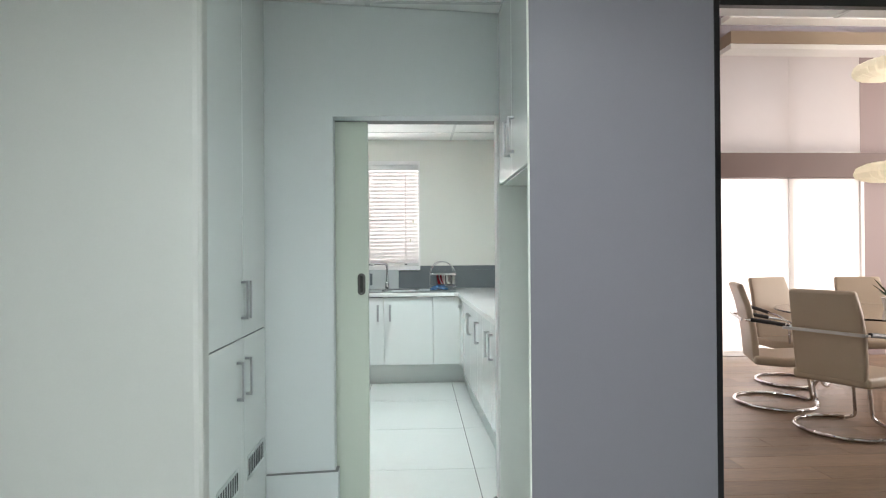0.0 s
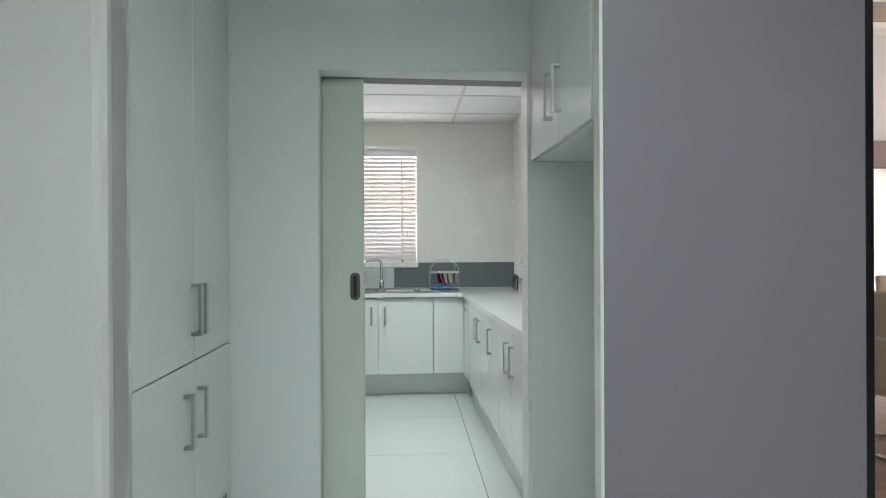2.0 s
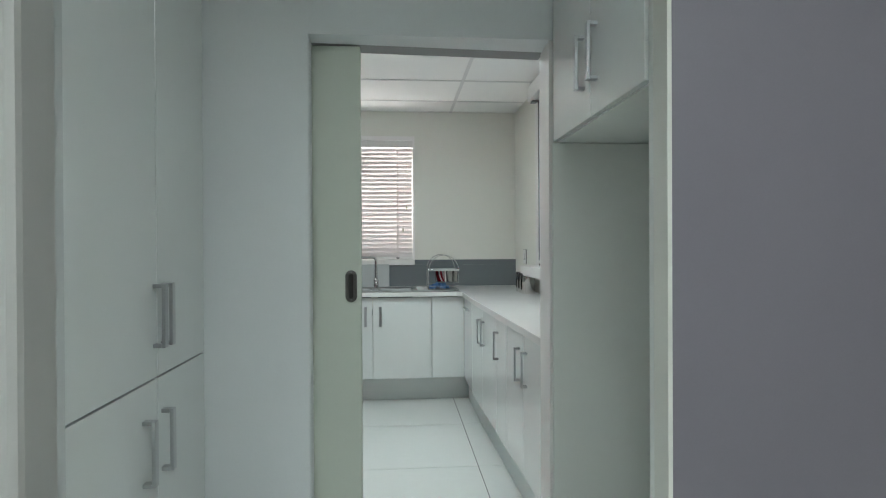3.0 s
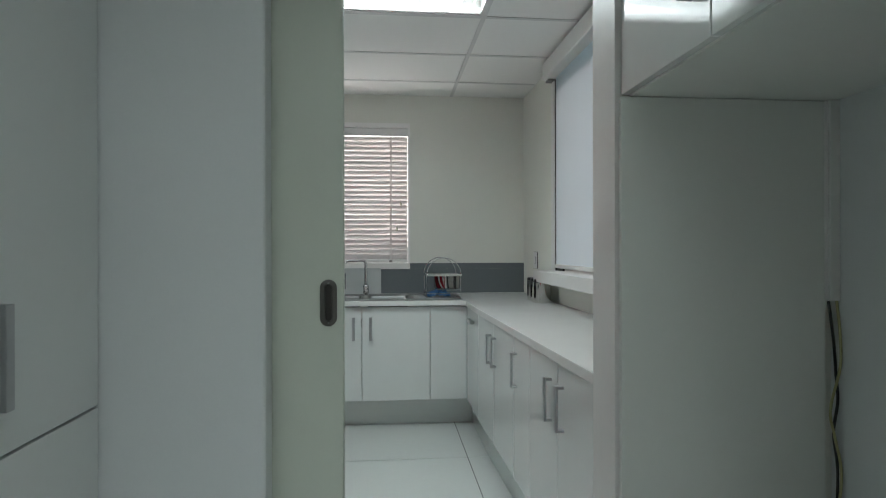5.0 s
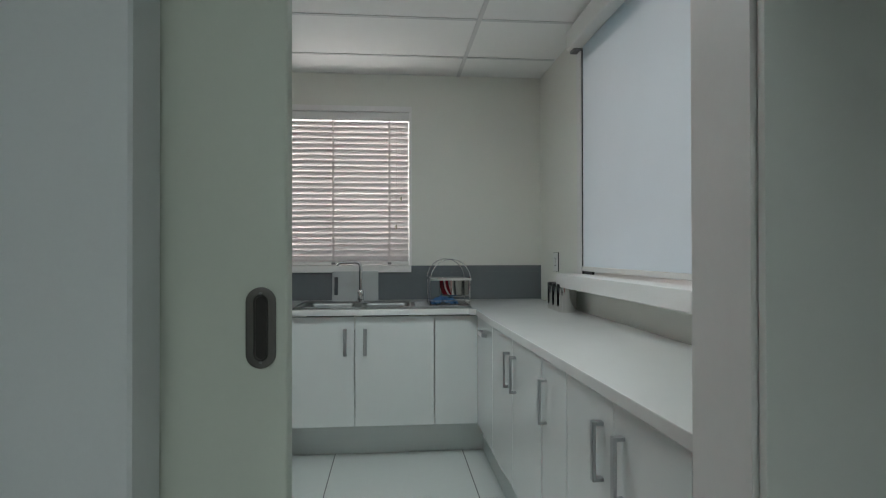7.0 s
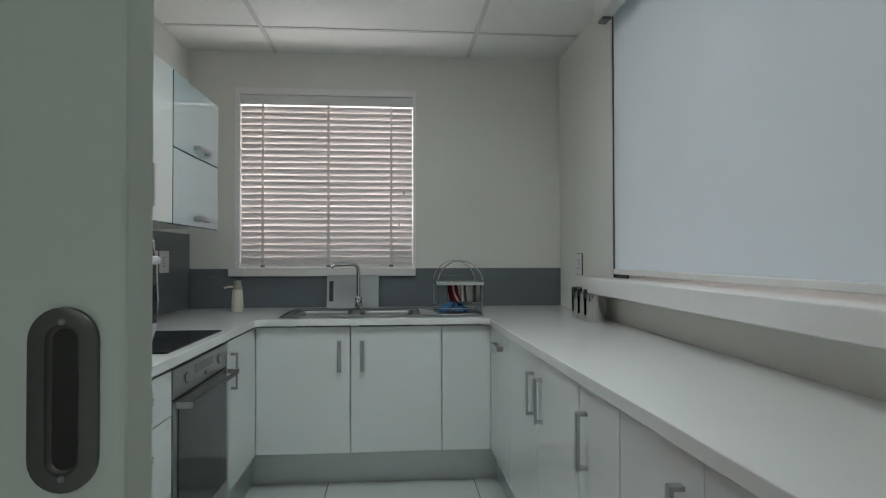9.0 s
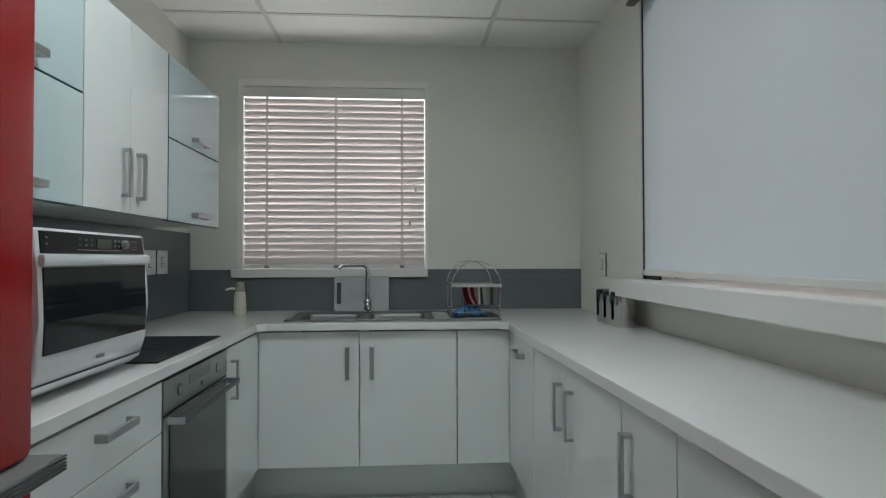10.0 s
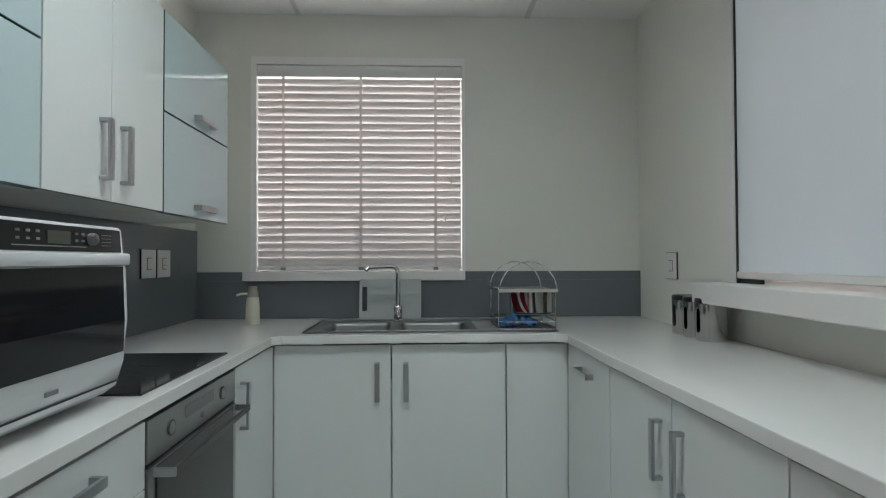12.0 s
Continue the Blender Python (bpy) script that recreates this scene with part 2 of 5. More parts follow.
def structure(name, bm, material, label="", category="", parent=None):
    ob = new(name, finish(name, bm, material))
    if parent:
        ob.parent = parent
        if label:
            ob["label"] = label
        return ob
    return tagged(ob, label, category or name.split("_")[0], kind="structure")


def thing(name, label, category, base=(0, 0, 0), group="", kind=""):
    ob = new(name)
    ob.empty_display_size = 0.1
    ob.matrix_basis = Matrix.Translation(base)
    return tagged(ob, label, category, group, kind)


def part(name, bm, material, parent, label="", smooth=False, m=None):
    """One mesh under a thing or a part. bm: a bmesh in world metres, or a shared mesh that m places."""
    me = bm if isinstance(bm, bpy.types.Mesh) else finish(name, bm, material, smooth)
    ob = new(name, me)
    ob.parent = parent
    if parent.type == "EMPTY":
        ob.matrix_parent_inverse = Matrix.Translation(-parent.location)
    if m is not None:
        ob.matrix_basis = m
    if label:
        ob["label"] = label
    return ob


# ---- the large structure ----
def front(x):
    """The hall face of the wall with the sliding door."""
    return 3.05 + (max(x, -0.61) + 0.295) * 0.104


LEFT, RIGHT, FAR, INNER = -1.255, 1.068, 6.435, 3.33
# sliding door wall: front and back skins with the pocket between
structure("wall_doorway_back", cube(-1.3, -0.305, 3.200, INNER, 0, CEIL), M_WALL, "white painted wall behind the sliding door", "wall")
HEAD = 1.934


def head(d0, d1, z0, z1, slope=0.036, bm=None):
    """A length of the door head between two depths; its lower edge rises a little."""
    y0, y1 = (front(-0.297), front(0.522)) if d0 == 0 else (3.0 + d0, 3.135 + d0)
    bm = prism([(-0.301, y0), (0.522, y1), (0.522, 3.135 + d1), (-0.301, 3.0 + d1)], z0, z1, bm)
    for v in bm.verts:
        if 1 < v.co.z < 2.1:
            v.co.z = z0 + (v.co.x + 0.297) * slope
    return bm


bm = prism([(-1.3, front(-1.3)), (-0.61, front(-0.61)), (-0.300, front(-0.300)), (-0.296, front(-0.296) + 0.004), (-0.301, 3.145), (-1.3, 3.145)], 0, CEIL)
structure("wall_doorway_front", head(0, 0.132, HEAD, CEIL, bm=bm), M_PASSAGE, "white painted wall that holds the sliding door", "wall")
structure("trim_door_track", head(0.1325, 0.222, HEAD + 0.002, CEIL), M_GREYPL, "grey door track in the head of the doorway", "trim")
structure("wall_header_back", prism([(-0.304, 3.2235), (0.522, 3.3585), (0.522, 3.362), (-0.304, 3.362)], 1.985, CEIL - 0.002), M_WALL, "white painted wall above the doorway", "wall")
structure("wall_doorway_side", prism([(0.522, front(0.522)), (1.2, front(0.522)), (1.2, INNER), (0.531, INNER)], 0, CEIL), M_WALL, "white painted wall beside the doorway", "wall")
structure("trim_door_jamb", prism([(0.505, 3.139), (0.5215, 3.139), (0.528, 3.284), (0.513, 3.284)], 0, 1.961), M_PVC, "white timber jamb of the doorway", "trim")
structure("trim_jamb_stop", prism([(0.517, 3.285), (0.5285, 3.285), (0.5302, 3.326), (0.519, 3.326)], 0, 1.96), M_PVC, "white timber stop on the door jamb", "trim")
structure("baseboard_doorway", prism([(-0.61, front(-0.61) - 0.014), (-0.281, front(-0.295) - 0.014), (-0.281, front(-0.295) + 0.05), (-0.2952, front(-0.295) + 0.05), (-0.2952, front(-0.295) - 0.0005), (-0.61, front(-0.61) - 0.0005)], 0, 0.235), M_PASSAGE, "white painted skirting board on the wall", "baseboard")
# Thin grey strip along the top edge of the skirting.
structure("trim_baseboard_seam", prism([(-0.608, front(-0.61) - 0.0155), (-0.2795, front(-0.295) - 0.0155), (-0.2795, front(-0.295) + 0.05), (-0.2945, front(-0.295) + 0.05), (-0.2945, front(-0.295) - 0.0002), (-0.608, front(-0.61) - 0.0002)], 0.2355, 0.2395), M_GREYPL, "thin grey line on top of the skirting board", "trim")
# hall
structure("wall_hall_west", prism([(-2.8, 2.016), (-0.566, 2.016), (-0.552, 2.019), (-0.543, 2.027), (-0.542, 2.04), (-0.583, 2.190), (-2.8, 2.190)], 0, CEIL), M_HALLWALL, "cream painted wall beside the tall cupboard", "wall")
structure("trim_lilac_wall_end", prism([(0.4825, 2.2185), (0.4885, 2.2135), (0.5275, 2.3605), (0.5205, 2.3605)], 0, CEIL), M_WALL, "white corner trim on the end of the lilac wall", "trim")
structure("wall_lilac", prism([(0.489, 2.214), (1.1365, 2.214), (1.1365, 2.36), (0.528, 2.36)], 0, CEIL), M_LILAC, "grey lilac painted wall between two doorways", "wall")
structure("wall_niche_back", cube(1.058, 1.158, 2.3605, front(0.522) - 0.0005, 0, 4.3), M_PASSAGE, "white painted back wall of the fridge niche", "wall")
structure("wall_cupboard_back", cube(-1.3, -1.2, 2.2585, 2.99, 0, CEIL), M_WALL, "white painted wall behind the tall cupboard", "wall")
structure("wall_hall_side_west", cube(-2.95, -2.8, -2.6, 2.25, 0, CEIL), M_HALLWALL, "cream painted hall wall", "wall")
structure("wall_hall_south", cube(-2.95, 6.3, -2.75, -2.6, 0, CEIL), M_HALLWALL, "cream painted hall wall", "wall")
structure("wall_hall_side_east", cube(6.15, 6.3, -2.6, 2.21, 0, CEIL), M_HALLWALL, "cream painted hall wall", "wall")
# kitchen
WX0, WX1, WZ0, WZ1 = -0.965, 0.135, 1.135, 2.245
bm = cube(LEFT - 0.15, WX0, FAR, FAR + 0.25, 0, CEIL + 0.03)
box(bm, WX1, RIGHT + 0.13, FAR, FAR + 0.25, 0, CEIL + 0.03)
box(bm, WX0, WX1, FAR, FAR + 0.25, 0, WZ0)
box(bm, WX0, WX1, FAR, FAR + 0.25, WZ1, CEIL + 0.03)
structure("wall_kitchen_north", bm, M_WALL, "white painted kitchen wall with a window", "wall")
structure("wall_kitchen_west", cube(LEFT - 0.15, LEFT, INNER, FAR, 0, CEIL + 0.03), M_WALL, "white painted kitchen wall", "wall")
HY0, HY1, HZ0, HZ1 = 3.72, 5.49, 1.105, 2.30
bm = cube(RIGHT, RIGHT + 0.13, INNER, HY0, 0, CEIL + 0.03)
box(bm, RIGHT, RIGHT + 0.13, HY1, FAR, 0, CEIL + 0.03)
box(bm, RIGHT, RIGHT + 0.13, HY0, HY1, 0, 1.031)
box(bm, RIGHT, RIGHT + 0.13, HY0, HY1, HZ1, CEIL + 0.03)
structure("wall_kitchen_east", bm, M_WALL, "white painted kitchen wall with a wide hatch window", "wall")


def grid_ceiling(name, x0, x1, y0, y1, gx, gy, holes, label):
    """Lay-in boards and the tees between them; holes are spans left open for light fittings."""
    bm = bmesh.new()
    xs = [x0] + [gx + 1.2 * i for i in range(-6, 8) if x0 + 0.03 < gx + 1.2 * i < x1 - 0.03] + [x1]
    ys = [y0] + [gy + 0.603 * i for i in range(-16, 16) if y0 + 0.03 < gy + 0.603 * i < y1 - 0.03] + [y1]
    for a, b in zip(xs, xs[1:]):
        for c, d in zip(ys, ys[1:]):
            mx, my = (a + b) / 2, (c + d) / 2
            if any(h[0] < mx < h[1] and h[2] < my < h[3] for h in holes):
                continue
            box(bm, a, b, c, d, CEIL + 0.004, CEIL + 0.03)
    board = finish(name, bm, M_CEIL)
    ob = tagged(new(name, board), label, "ceiling", kind="structure")
    tee = bmesh.new()
    for x in xs[1:-1]:
        box(tee, x - 0.012, x + 0.012, y0, y1, CEIL - 0.001, CEIL + 0.0035)
    for y in ys[1:-1]:
        for a, b in zip(xs, xs[1:]):
            box(tee, a + 0.012, b - 0.012, y - 0.012, y + 0.012, CEIL - 0.0006, CEIL + 0.0032)
    structure("trim_" + name, tee, M_TEE, "white metal grid of the suspended ceiling", "ceiling grid")
    return ob


GX, GY = 0.472, 4.83
grid_ceiling("ceiling_kitchen", LEFT, RIGHT, INNER, FAR, GX, GY, [(GX - 1.2, GX, GY - 0.603, GY)], "white suspended ceiling boards over the kitchen")
# Leaves openings for the two added hall lights, which stay out of view.
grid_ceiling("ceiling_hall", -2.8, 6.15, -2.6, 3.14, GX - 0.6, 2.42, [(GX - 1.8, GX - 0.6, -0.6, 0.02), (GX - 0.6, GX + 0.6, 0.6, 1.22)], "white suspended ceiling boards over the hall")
bm = cube(-2.95, 6.3, -2.75, 2.2, CEIL + 0.12, CEIL + 0.2)
box(bm, -1.45, 1.066, 2.2, 6.7, CEIL + 0.12, CEIL + 0.2)
structure("ceiling_slab", bm, M_CEIL, "concrete slab above the suspended ceiling", "ceiling")

# boardroom shell
BZ = 4.15
structure("wall_boardroom_west", cube(1.07, 1.2, 3.33, 7.2, CEIL, BZ), M_MAUVE, "mauve painted boardroom wall", "wall")
structure("wall_boardroom_west_low", cube(1.2, 1.21, 2.37, HY0 - 0.085, 0, CEIL), M_MAUVE, "mauve painted boardroom wall", "wall")
structure("wall_boardroom_west_end", cube(1.2, 1.21, 5.555, 7.2, 0, CEIL), M_MAUVE, "mauve painted boardroom wall", "wall")
bm = cube(1.2, 2.1, 7.0, 7.2, 0, BZ)
box(bm, 5.48, 7.4, 7.0, 7.2, 0, BZ)
box(bm, 2.1, 5.48, 7.0, 7.2, 3.62, BZ)
structure("wall_boardroom_north", bm, M_MAUVE, "mauve painted wall beside tall windows", "wall")
# The opening here is unseen, made only to let the added east light in.
bm = cube(7.25, 7.4, 2.37, 3.0, 0, BZ)
box(bm, 7.25, 7.4, 6.4, 7.0, 0, BZ)
box(bm, 7.25, 7.4, 3.0, 6.4, 0, 0.45)
box(bm, 7.25, 7.4, 3.0, 6.4, 3.35, BZ)
structure("wall_boardroom_east", bm, M_MAUVE, "mauve painted boardroom wall", "wall")
structure("wall_boardroom_south", cube(1.1585, 7.4, 2.246, 2.36, 2.19, BZ), M_MAUVE, "mauve painted wall above the glazed front", "wall")
structure("ceiling_boardroom", cube(1.07, 7.4, 2.25, 7.2, BZ, BZ + 0.1), M_CEIL, "white ceiling of the boardroom", "ceiling")
# White strip puts the brightly lit underside of the bulkhead into colour.
structure("trim_bulkhead_lip", cube(3.735, 7.25, 6.735, 6.998, 3.600, 3.659), M_PVC, "white strip imitating the lit underside of the tan bulkhead", "bulkhead")
structure("trim_bulkhead", cube(3.73, 7.25, 6.72, 6.998, 3.66, 3.80), M_TAN, "tan painted bulkhead over the windows", "bulkhead")
structure("trim_bulkhead_band", cube(1.21, 7.25, 6.86, 6.998, 2.13, 2.42), M_BAND, "brown painted band between two rows of blinds", "bulkhead")
structure("trim_cove", cube(3.6, 7.25, 6.5, 6.7, 3.86, 3.93), M_PVC, "white ceiling cove moulding", "trim")


# ---- floors ----
floor = structure("floor", cube(-2.95, 1.2, -2.75, 6.69, -0.12, -0.006), M_GROUT, "white polished porcelain floor tiles with grey joints", "floor")
hall_floor = structure("floor_hall_east", cube(1.2, 6.3, -2.75, 2.3, -0.12, -0.006), M_GROUT, "white polished porcelain floor tiles", "floor")
wood_floor = structure("floor_boardroom", cube(1.2, 7.4, 2.3, 7.2, -0.12, -0.006), M_PLANKGAP, "brown wooden plank floor of the boardroom", "floor")

# ---- doors and windows ----
sliding = thing("sliding_door", "pale green-white sliding door half out of its wall pocket", "door", (-0.5, 3.16, 0))
part("leaf", cube(-1.05, -0.140, 3.153, 3.193, 0.012, 1.933, 0.003), M_DOOR, sliding)


def stadium(cx, cz, w, h, y, n=12):
    r = w / 2
    pts = []
    for i in range(n + 1):
        a = math.pi * i / n
        pts.append((cx + r * math.cos(a), y, cz + h / 2 - r + r * math.sin(a)))
    for i in range(n + 1):
        a = math.pi + math.pi * i / n
        pts.append((cx + r * math.cos(a), y, cz - h / 2 + r + r * math.sin(a)))
    return pts


def flush_pull(cx, cz, w, h, y, parent):
    """A flush pull: rim, sloping wall and sunk bowl."""
    bm = bmesh.new()
    loops = []
    for k, dy in ((0.0, 0.0), (0.0, -0.0035), (0.0012, -0.004), (0.010, -0.004), (0.0105, -0.0025), (0.013, -0.0005)):
        loops.append([bm.verts.new(p) for p in stadium(cx, cz, w - 2 * k, h - 2 * k, y + dy)])
    for a, b in zip(loops, loops[1:]):
        for i in range(len(a)):
            bm.faces.new((a[i], a[(i + 1) % len(a)], b[(i + 1) % len(b)], b[i]))
    bm.faces.new(loops[-1])
    pull = part("flush_pull", bm, M_BRONZE, parent, "dark grey metal flush pull", smooth=True)
    # Flat dark sheet gives the shallow bowl the shade of a deep recess.
    bm = bmesh.new()
    a = [bm.verts.new(p) for p in stadium(cx, cz, w - 0.0245, h - 0.0245, y - 0.0009)]
    bm.faces.new(a)
    part("finger_hollow", bm, M_PULL_SHADE, pull, "flat dark sheet painted as shade in the pull")
    for dz in (h / 2 - 0.0085, -h / 2 + 0.0085):
        part("screw", lathe([(0.0022, -0.0008), (0.0022, 0.0), (0.0016, 0.0006)], Matrix.Translation((cx, y - 0.0042, cz + dz)) @ pose(0, 0, 0, 90), 10), M_GREYPL, pull)


flush_pull(-0.174, 1.122, 0.039, 0.108, 3.153, sliding)

stop = thing("door_stop", "small dark rubber stop at the foot of the door jamb", "door stop", (0.492, 3.16, 0))
part("base", lathe([(0.011, 0), (0.011, 0.02), (0.009, 0.024), (0.0, 0.0245)], Matrix.Translation((0.492, 3.16, 0.0003)), 14), M_BLACK, stop, smooth=True)
part("cap", lathe([(0.010, 0.0246), (0.010, 0.038), (0.007, 0.043), (0.0, 0.044)], Matrix.Translation((0.492, 3.16, 0.0003)), 14), M_GREYPL, stop, smooth=True)

# kitchen window
win = thing("window_kitchen", "white framed window behind a closed venetian blind", "window", (-0.415, FAR, WZ0), kind="structure")
f = cube(WX0, WX0 + 0.045, FAR + 0.14, FAR + 0.2, WZ0, WZ1)
box(f, WX1 - 0.045, WX1, FAR + 0.14, FAR + 0.2, WZ0, WZ1)
box(f, WX0 + 0.045, WX1 - 0.045, FAR + 0.14, FAR + 0.2, WZ0, WZ0 + 0.05)
box(f, WX0 + 0.045, WX1 - 0.045, FAR + 0.14, FAR + 0.2, WZ1 - 0.05, WZ1)
box(f, -0.44, -0.39, FAR + 0.141, FAR + 0.199, WZ0 + 0.05, WZ1 - 0.05)
part("window_frame", f, M_PVC, win)
for a, b in ((WX0 + 0.045, -0.44), (-0.39, WX1 - 0.045)):
    p = part("pane", cube(a, b, FAR + 0.168, FAR + 0.172, WZ0 + 0.05, WZ1 - 0.05), M_CLEAR, win)
    p.visible_shadow = False
part("window_sill", cube(WX0 - 0.04, WX1 + 0.002, FAR - 0.035, FAR + 0.14, WZ0 - 0.048, WZ0, 0.004), M_PVC, win)
tr = cube(WX0 - 0.006, WX0 + 0.022, FAR - 0.008, FAR + 0.14, WZ0, WZ1 + 0.008)
box(tr, WX1 - 0.012, WX1 + 0.006, FAR - 0.008, FAR + 0.14, WZ0, WZ1 + 0.008)
box(tr, WX0 + 0.022, WX1 - 0.012, FAR - 0.0075, FAR + 0.14, WZ1 - 0.032, WZ1 + 0.008)
part("lining", tr, M_TRIM, win)

blind = thing("venetian_blind", "white wooden venetian blind, lowered with tilted slats", "blind", (-0.415, FAR + 0.03, WZ0))
BX0, BX1 = WX0 + 0.0235, WX1 - 0.0145
part("headrail", cube(BX0, BX1 + 0.004, FAR - 0.002, FAR + 0.055, WZ1 - 0.094, WZ1 - 0.034, 0.003), M_PVC, blind)
bm = bmesh.new()
sw = 0.049
rows = []
for k in range(7):
    s = -sw / 2 + sw * k / 6
    rows.append((s, 0.0055 * (1 - (2 * k / 6 - 1) ** 2)))
ring = [(s, c + 0.0012) for s, c in rows] + [(s, c - 0.0012) for s, c in rows[::-1]]
ends = [[bm.verts.new((x, s, c)) for s, c in ring] for x in (BX0, BX1)]
for i in range(len(ring)):
    bm.faces.new((ends[0][i], ends[0][(i + 1) % len(ring)], ends[1][(i + 1) % len(ring)], ends[1][i]))
bm.faces.new(ends[0][::-1])
bm.faces.new(ends[1])
slat = finish("slat", bm, M_SLAT)
NS, SZ0, SZ1 = 25, WZ0 + 0.046, WZ1 - 0.121
for i in range(NS):
    z = SZ0 + (SZ1 - SZ0) * i / (NS - 1)
    part("slat", slat, None, blind, m=pose(0, FAR + 0.026, z, 114 + 0.6 * math.sin(i * 1.7), 0.05 * math.sin(i * 2.3), 0))
part("bottom_rail", cube(BX0, BX1, FAR + 0.008, FAR + 0.046, WZ0 + 0.008, WZ0 + 0.028, 0.003), M_PVC, blind)
for x in (BX0 + 0.135, -0.405, BX1 - 0.135):
    part("ladder_tape", cube(x - 0.0075, x + 0.0075, FAR + 0.0000, FAR + 0.0010, WZ0 + 0.012, WZ1 - 0.08), M_TAPE, blind)
    part("tape_clip", cube(x - 0.013, x + 0.013, FAR - 0.003, FAR + 0.004, WZ0 + 0.006, WZ0 + 0.022, 0.002), M_GREYPL, blind)
for x, z0 in ((BX1 - 0.088, 1.42), (BX1 - 0.055, 1.62)):
    part("cord", tube([(x, FAR - 0.004, WZ1 - 0.08), (x + 0.002, FAR - 0.006, (z0 + WZ1) / 2), (x, FAR - 0.005, z0)], 0.0012, 6), M_TAPE, blind)
    part("tassel", lathe([(0.002, 0), (0.007, -0.008), (0.006, -0.03), (0.0, -0.034)], Matrix.Translation((x, FAR - 0.006, z0)), 10), M_CREAM, blind, "small pull tassel", smooth=True)

# hatch window in the wall to the boardroom
hatch = thing("window_hatch", "wide hatch window with white frame and deep sill", "window", (RIGHT, 4.6, HZ0), kind="structure")
f = cube(RIGHT + 0.05, RIGHT + 0.1, HY0, HY0 + 0.04, HZ0, HZ1)
box(f, RIGHT + 0.05, RIGHT + 0.1, HY1 - 0.04, HY1, HZ0, HZ1)
box(f, RIGHT + 0.05, RIGHT + 0.1, HY0 + 0.04, HY1 - 0.04, HZ1 - 0.04, HZ1)
part("window_frame", f, M_PVC, hatch)
part("window_sill", cube(0.922, 1.36, HY0 - 0.08, 5.55, 1.031, 1.1045, 0.004), M_PVC, hatch)
# Added block darkens one end of the gap under the roller blind.
part("stop_block", cube(1.052, 1.064, 5.32, 5.446, HZ0 + 0.0005, 1.121), M_BLACK, hatch, "black block added for the dark stile behind the gap")
roller = thing("roller_blind", "pale blue-grey roller blind drawn down over a hatch", "blind", (1.05, 4.6, 1.12))
part("cassette", cube(0.976, RIGHT - 0.0005, HY0 - 0.05, HY1 + 0.036, 2.352, 2.462, 0.008), M_PVC, roller, "white blind cassette")
part("fabric", cube(1.047, 1.0485, HY0 - 0.02, HY1 - 0.0435, 1.145, 2.352), M_ROLLER, roller)
part("bottom_bar", cube(1.039, 1.054, HY0 - 0.02, HY1 - 0.0435, 1.122, 1.147, 0.004), M_PVC, roller)
part("end_bracket", cube(1.0, 1.06, HY1 - 0.03, HY1 + 0.034, 2.338, 2.3515, 0.001), M_GREYPL, roller, "grey end bracket")
part("side_channel", cube(1.036, RIGHT - 0.0005, HY1 - 0.034, HY1 + 0.034, 1.105, 2.336, 0.002), M_PVC, roller)
part("side_seal", cube(1.043, RIGHT - 0.0007, HY1 - 0.043, HY1 - 0.0342, 1.105, 2.336), M_BLACK, roller, "black rubber edge seal")

# boardroom windows
bwin = thing("window_boardroom", "tall boardroom windows behind bright roller blinds", "window", (4.5, 7.0, 0), kind="structure")
f = cube(3.60, 3.70, 7.04, 7.12, 0, 3.62)
box(f, 2.1, 2.15, 7.06, 7.12, 0, 3.62)
box(f, 2.81, 2.89, 7.04, 7.12, 0, 3.62)
box(f, 2.15, 3.6, 7.06, 7.12, 0, 0.06)
box(f, 2.15, 3.6, 7.05, 7.12, 2.14, 2.4)
box(f, 5.43, 5.48, 7.06, 7.12, 0, 3.62)
box(f, 4.54, 4.62, 7.04, 7.12, 0, 3.62)
box(f, 3.70, 5.43, 7.06, 7.12, 0, 0.06)
box(f, 3.70, 5.43, 7.05, 7.12, 2.14, 2.4)
part("window_frame", f, M_PVC, bwin)
part("mullion_cover", cube(4.552, 4.608, 6.955, 6.976, 0.0, 2.128, 0.003), M_PVC, bwin)
part("edge_cover", cube(5.44, 5.485, 6.955, 6.999, 0.0, 2.128, 0.003), M_PVC, bwin)
for x0, x1 in ((2.12, 2.84), (2.86, 3.63), (3.66, 4.565), (4.595, 5.46)):
    for z0, z1 in ((0.05, 2.13), (2.43, 3.6)):
        if z0 > 1:
            x0, x1 = (x0, 4.579) if x1 == 4.565 else (4.581, x1) if x0 == 4.595 else (x0, x1)
        rb = thing("roller_blind", "white translucent roller blind lit by daylight", "blind", ((x0 + x1) / 2, 6.985, z0), group="boardroom roller blinds")
        part("fabric", cube(x0, x1, 6.983, 6.985, z0 + 0.02, z1), M_SCREEN, rb)
        part("bottom_bar", cube(x0, x1, 6.978, 6.99, z0, z0 + 0.022, 0.003), M_PVC, rb)

# dark frame of the boardroom front
df = thing("door_frame_boardroom", "black aluminium frame of the open boardroom front", "door frame", (1.2, 2.28, 0), kind="structure")
part("stile", cube(1.137, 1.158, 2.213, 2.358, 0, 2.19, 0.002), M_FRAME, df)
part("head", cube(1.1585, 7.2, 2.213, 2.245, 2.132, 2.19, 0.002), M_FRAME, df)
part("stile", cube(5.2, 5.24, 2.262, 2.342, 0, 2.117, 0.002), M_FRAME, df)

# ---- fitted furniture ----
HL = 0.156


